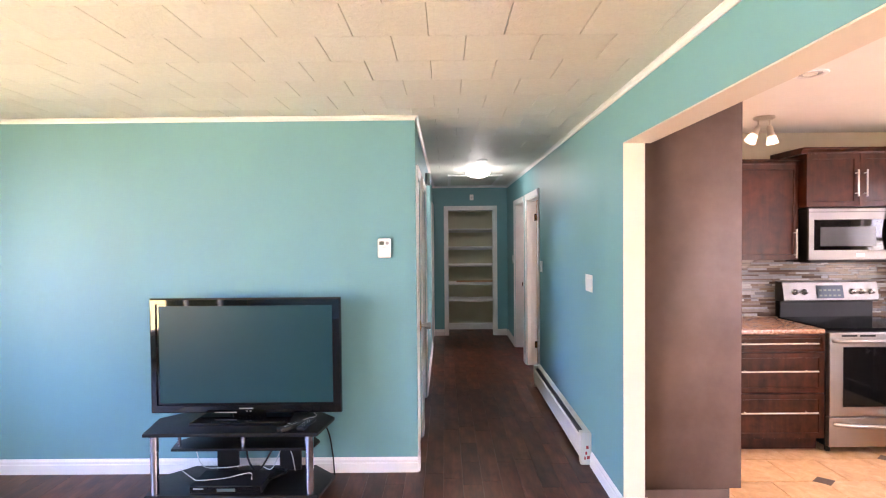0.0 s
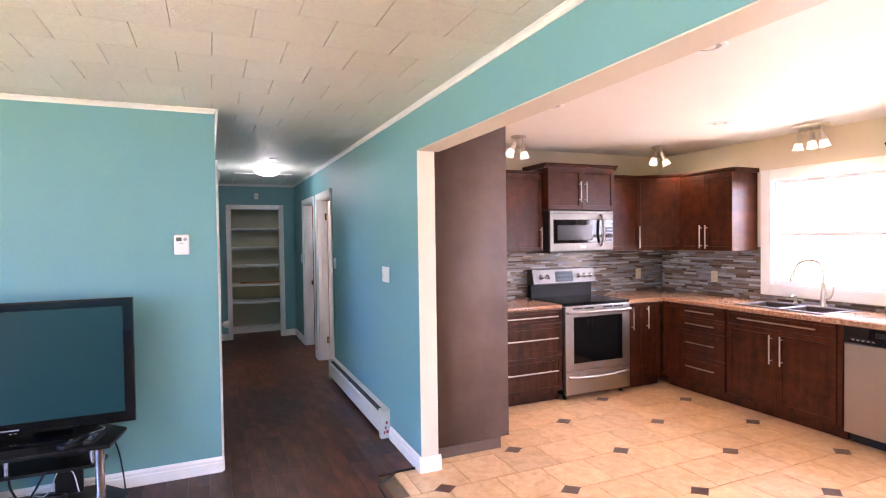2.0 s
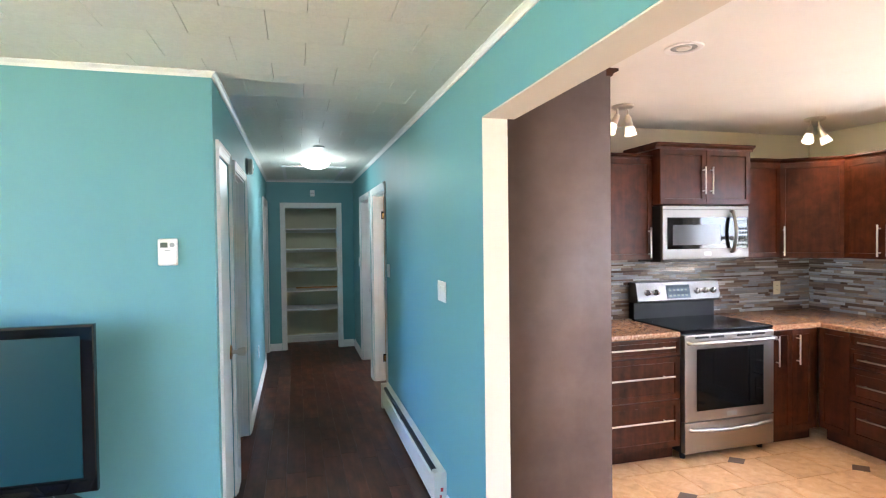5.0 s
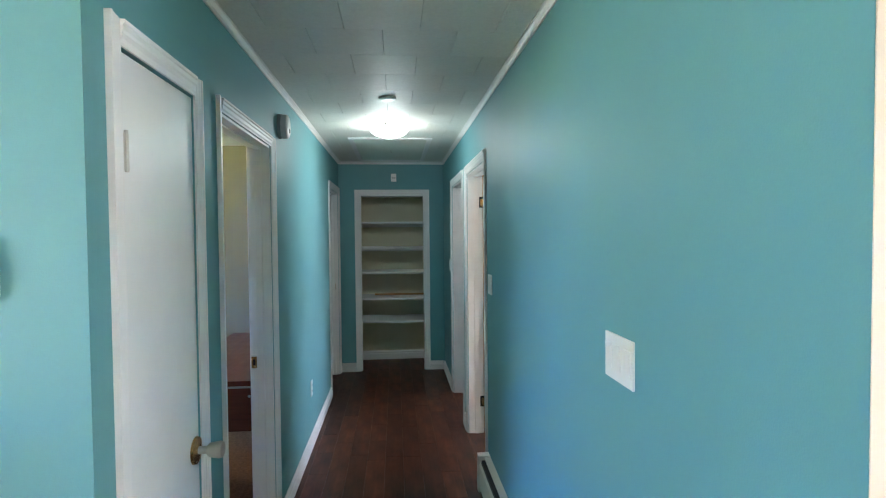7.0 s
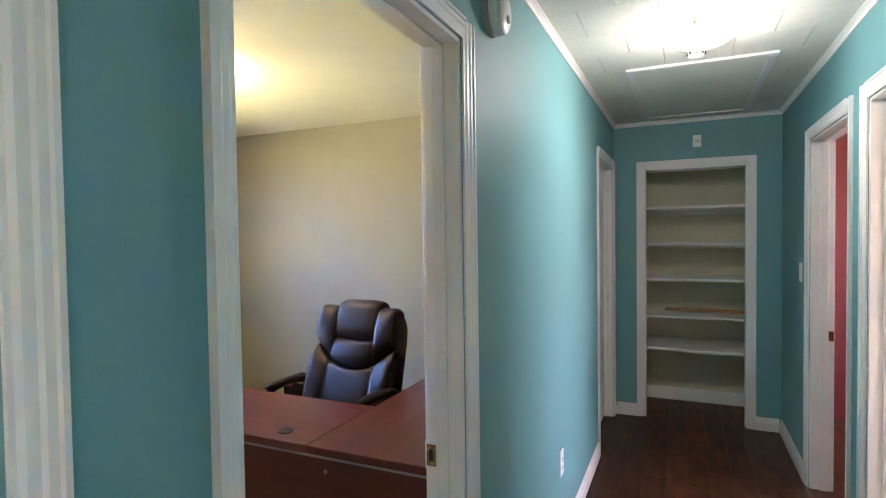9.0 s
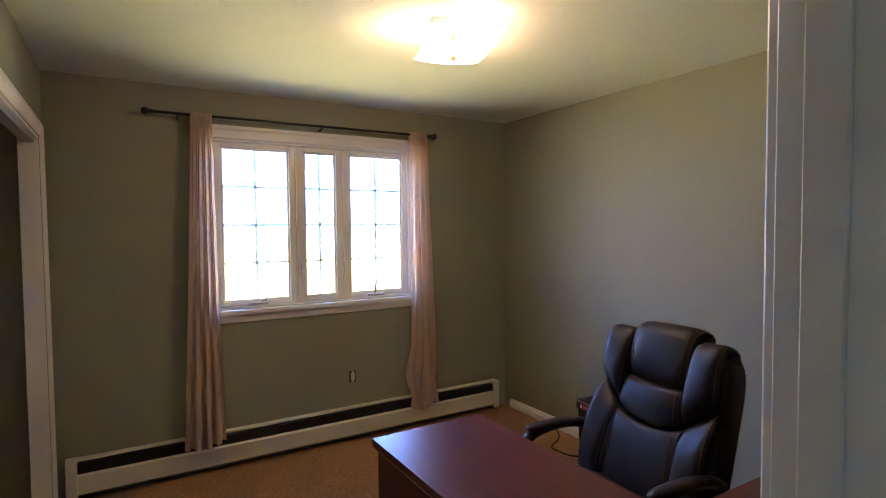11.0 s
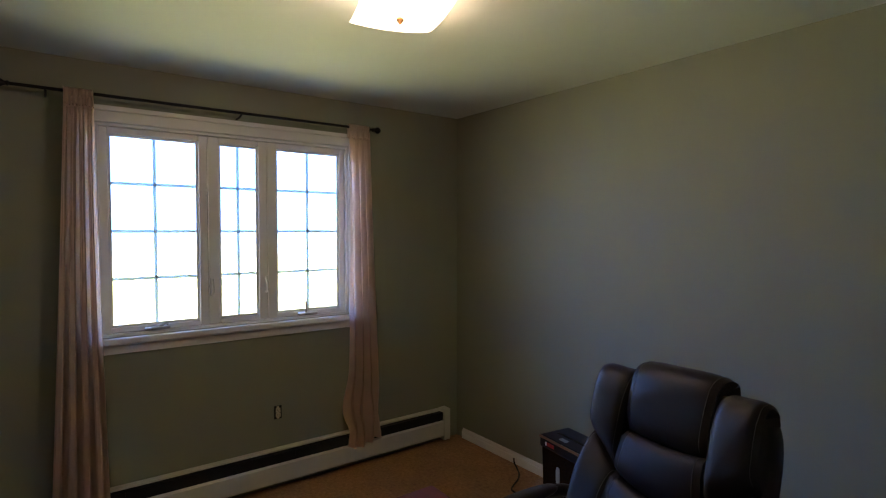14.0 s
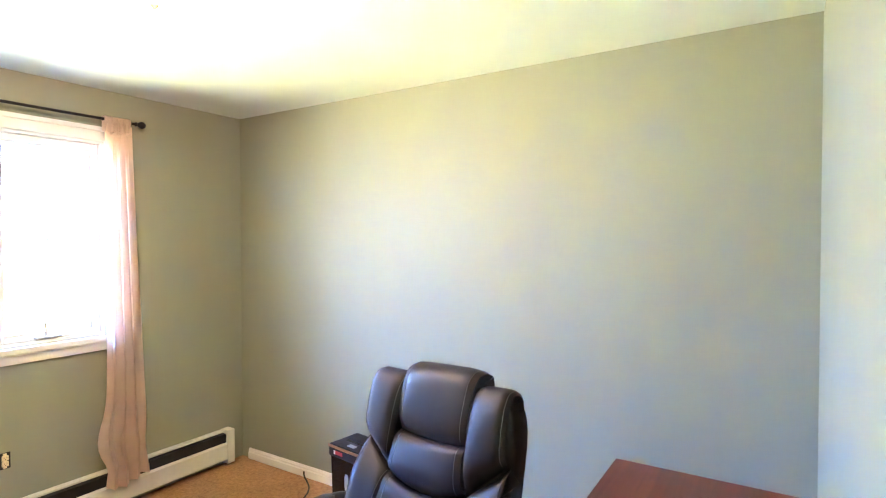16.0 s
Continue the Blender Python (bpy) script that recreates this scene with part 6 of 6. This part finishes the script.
REC = pose(0, 0.17, 0.664, -14) @ Matrix.Diagonal((0.98, 1, 0.76, 1))


def pad(name, prof, inner, outer, puff, side=1, gather=0.0, thick=0.045, slant=(0, 0), smile=(0, 0)):
    """A stitched leather panel: its outline prof (y, z) swept between two x edges, sunk at the seams."""
    n, m = 22, 14
    line = curve_points([(0, y, z) for y, z in prof], n)
    pts = [Vector(p) for p in line]
    n = len(pts) - 1
    bm = bmesh.new()
    grid, seams = [], ([], [])
    for i, p in enumerate(pts):
        r = i / n
        d = (pts[min(i + 1, n)] - pts[max(i - 1, 0)]).normalized()
        nrm = Vector((0, d.z, -d.y))
        row = []
        for j in range(m + 1):
            u = j / m
            x0, x1 = inner[0] + (inner[1] - inner[0]) * r, outer[0] + (outer[1] - outer[0]) * r ** 1.5
            sink = 1 - (1 - abs(2 * u - 1) ** 5) * (1 - abs(2 * r - 1) ** 9)
            off = -puff * sink + gather * math.sin(55 * r + 3 * u) * u ** 5 * (1 - u) * 9 + 0.0018 * math.sin(9 * r + 5 * u + x0 * 40)
            q = p + nrm * off
            q.x = side * (x0 + (x1 - x0) * u)
            q.z += slant[0] * (1 - u) * (1 - r) ** 2 + slant[1] * u * r ** 2
            q.z -= (1 - (2 * u - 1) ** 2) * (smile[0] * (1 - r) ** 2 + smile[1] * r ** 2)
            row.append(bm.verts.new(REC @ q))
            for k, c in enumerate((1, m - 1)):
                if j == c:
                    seams[k].append(REC @ (q + nrm * 0.001))
        grid.append(row)
    for e, f in zip(grid, grid[1:]):
        for j in range(m):
            bm.faces.new((e[j], e[j + 1], f[j + 1], f[j]) if side < 0 else (e[j + 1], e[j], f[j], f[j + 1]))
    bmesh.ops.recalc_face_normals(bm, faces=bm.faces)
    mid = grid[n // 2][m // 2]
    mid.normal_update()
    if mid.normal.y > 0:
        bmesh.ops.reverse_faces(bm, faces=list(bm.faces))
    bmesh.ops.solidify(bm, geom=list(bm.faces), thickness=thick)
    bmesh.ops.recalc_face_normals(bm, faces=bm.faces)
    ob = part(name, bm, LEATHER, ch)
    for sm in seams:
        part("seam", tube(sm[1:-1], 0.0008, 6), STITCH, ob, "grey stitching")
    return ob


shell = part("back_shell", pillow((0.525, 0.155, 0.87), REC @ pose(0, 0.040, 0.16), 0.34, 0.42, 20), LEATHER, ch)
for y in (0.03, 0.06):
    rim = [REC @ Vector((0.258 * math.copysign(abs(math.cos(t)) ** 0.40, math.cos(t)), y, 0.16 + 0.431 * math.copysign(abs(math.sin(t)) ** 0.36, math.sin(t)))) for t in [-0.6 + (math.pi + 1.2) * k / 48 for k in range(49)]]
    part("seam", tube(rim, 0.0014, 6), STITCH, shell, "grey stitching")
pad("head_cushion", [(0.07, 0.600), (0.045, 0.652), (-0.02, 0.660), (-0.070, 0.615), (-0.084, 0.52), (-0.080, 0.43), (-0.060, 0.365)], (-0.140, -0.128), (0.140, 0.128), 0.016, smile=(0, 0.012))
pad("lumbar_cushion", [(-0.054, 0.378), (-0.080, 0.345), (-0.088, 0.28), (-0.082, 0.225), (-0.055, 0.19)], (-0.128, -0.146), (0.128, 0.146), 0.012, smile=(0.012, 0.045))
pad("lower_cushion", [(-0.055, 0.205), (-0.085, 0.165), (-0.098, 0.06), (-0.10, -0.08), (-0.08, -0.17), (-0.03, -0.23)], (-0.146, -0.175), (0.146, 0.175), 0.012, smile=(0.045, 0))
for s in (-1, 1):
    pad("side_wing", [(0.055, 0.545), (0.035, 0.590), (-0.02, 0.604), (-0.068, 0.570), (-0.092, 0.48), (-0.096, 0.36), (-0.090, 0.27), (-0.060, 0.185)], (0.130, 0.140), (0.262, 0.266), 0.026, s, 0.002, slant=(0, 0.14))
    pad("side_panel", [(-0.035, 0.335), (-0.065, 0.29), (-0.10, 0.18), (-0.112, 0.04), (-0.11, -0.10), (-0.08, -0.19), (-0.03, -0.24)], (0.142, 0.175), (0.266, 0.30), 0.014, s, slant=(-0.15, 0))
    arm = curve_points([(s * 0.27, 0.20, 0.56), (s * 0.295, 0.14, 0.69), (s * 0.30, 0.02, 0.728), (s * 0.30, -0.14, 0.715), (s * 0.295, -0.215, 0.65), (s * 0.27, -0.19, 0.54), (s * 0.22, -0.12, 0.47)], 40)
    a = part("armrest", tube(arm, 0.02, 12), BLACK, ch, "black looped armrest")
    part("arm_pad", pillow((0.055, 0.25, 0.035), pose(s * 0.300, -0.06, 0.735), 0.85, 0.7, 12), LEATHER, a)
part("seat", pillow((0.56, 0.54, 0.15), pose(0, -0.02, 0.495), 0.5, 0.4, 18), LEATHER, ch)
part("gas_column", lathe([(0.045, 0.12), (0.045, 0.22), (0.028, 0.225), (0.028, 0.43)], 20, (0, -0.04, 0)), BLACK, ch)
for k in range(5):
    a = 2 * math.pi * k / 5 + 0.3
    c, s = math.cos(a), math.sin(a)
    leg = part("base_arm", tube([(0.03 * c, -0.04 + 0.03 * s, 0.13), (0.18 * c, -0.04 + 0.18 * s, 0.11), (0.31 * c, -0.04 + 0.31 * s, 0.075)], 0.024, 10, None, [1.2, 1.0, 0.7]), BLACK, ch)
    part("caster", lathe([(0.0, -0.022), (0.024, -0.02), (0.028, -0.01), (0.028, 0.01), (0.024, 0.02), (0.0, 0.022)], 16, (0.31 * c, -0.04 + 0.31 * s, 0.028), "x"), BLACK, leg)

sd = thing("paper_shredder", "black paper shredder with a silver-trimmed top", "shredder", (-2.235, 7.31, 0.0), -8)
part("bin", prism([(-0.15, 0.0), (0.15, 0.0), (0.165, 0.33), (-0.165, 0.33)], "y", -0.10, 0.10), BLACKGLOSS, sd)
part("window", pillow((0.035, 0.008, 0.10), pose(-0.02, -0.101, 0.20), 0.6, 0.6, 10), GREYPL, sd)
hd = part("head", boxes((-0.172, -0.115, 0.331, 0.172, 0.115, 0.405), bev=0.012, seg=2), BLACK, sd)
part("top_trim", boxes((-0.173, -0.1165, 0.386, 0.173, -0.1135, 0.403)), CHROME, hd, "silver trim line")
part("label", boxes((-0.105, -0.1165, 0.353, -0.04, -0.1145, 0.374)), REDSCUFF, hd, "red and white sticker")
part("label_bar", boxes((-0.118, -0.1175, 0.353, -0.104, -0.1150, 0.374)), WPLASTIC, hd)
sd.scale = (0.94, 0.94, 0.95)
part("paper_slot", boxes((-0.12, -0.02, 0.404, 0.12, 0.0, 0.4065)), BLACKGLASS, hd)
part("switch", boxes((-0.04, -0.08, 0.404, 0.02, -0.05, 0.410), bev=0.002), GREYPL, hd)
solo("power_cord", tube(curve_points([(-2.83, 7.43, 0.045), (-2.815, 7.42, 0.02), (-2.77, 7.40, 0.006), (-2.70, 7.35, 0.006), (-2.65, 7.29, 0.006), (-2.615, 7.22, 0.006), (-2.575, 7.165, 0.006), (-2.50, 7.16, 0.006), (-2.41, 7.18, 0.006), (-2.34, 7.24, 0.02), (-2.32, 7.30, 0.08)], 60), 0.005, 8), BLACK, "black power cord trailing over the cork floor", "cord")


# ---- laminate floor, laid last ----
def planks():
    holder = thing("floor", "dark brown hand-scraped laminate planks", "", kind="structure")
    rng = random.Random(11)
    W = 0.125
    lens = (0.35, 0.6, 0.9, 1.2)
    cache = {}
    rest_v, rest_f = [], []

    def geom(w, l):
        g, e = 0.0002, 0.0006
        x, y = w / 2 - g, l / 2 - g
        vs = [(a, b, -0.012) for a, b in ((-x, -y), (x, -y), (x, y), (-x, y))]
        vs += [(a, b, -0.0012) for a, b in ((-x, -y), (x, -y), (x, y), (-x, y))]
        vs += [(a, b, 0.0) for a, b in ((-x + e, -y + e), (x - e, -y + e), (x - e, y - e), (-x + e, y - e))]
        fs = [(8, 9, 10, 11)] + [(r + i, r + (i + 1) % 4, r + 4 + (i + 1) % 4, r + 4 + i) for r in (0, 4) for i in range(4)]
        return vs, fs
    count = 0
    k = 0
    x = -3.7
    while x < 1.19:
        xa, xb = x, min(x + W, 1.193)
        x += W
        y = -3.8 - rng.random() * 0.8
        while y < 8.6:
            ln = rng.choice(lens)
            ya, yb = max(y, -3.8), y + ln
            y += ln
            top = 9.098 if xa > 0.22 and xb < 1.0 else 8.52
            if xb < 0.03:
                top = 3.52
            if xa > 0.80:
                ya = max(ya, 3.01)
            yb = min(yb, top)
            if y > top and top == 9.098:
                yb = top
            if yb - ya < 0.02:
                continue
            key = (round(xb - xa, 3), round(yb - ya, 2))
            if ya > 1.6 and count < 300:
                if key not in cache:
                    vs, fs = geom(*key)
                    me = bpy.data.meshes.new("plank")
                    me.from_pydata(vs, [], fs)
                    me.materials.append(FLOORWOOD)
                    cache[key] = me
                o = new("plank", cache[key])
                o.location = ((xa + xb) / 2, (ya + yb) / 2, 0.0)
                o.parent = holder
                count += 1
            else:
                vs, fs = geom(*key)
                b = len(rest_v)
                rest_v.extend((p[0] + (xa + xb) / 2, p[1] + (ya + yb) / 2, p[2]) for p in vs)
                rest_f.extend(tuple(i + b for i in f) for f in fs)
    me = bpy.data.meshes.new("plank_field")
    me.from_pydata(rest_v, [], rest_f)
    me.materials.append(FLOORWOOD)
    o = new("plank_field", me)
    o.parent = holder
    tagged(o, "dark brown laminate planks", "", "", "stuff")


planks()
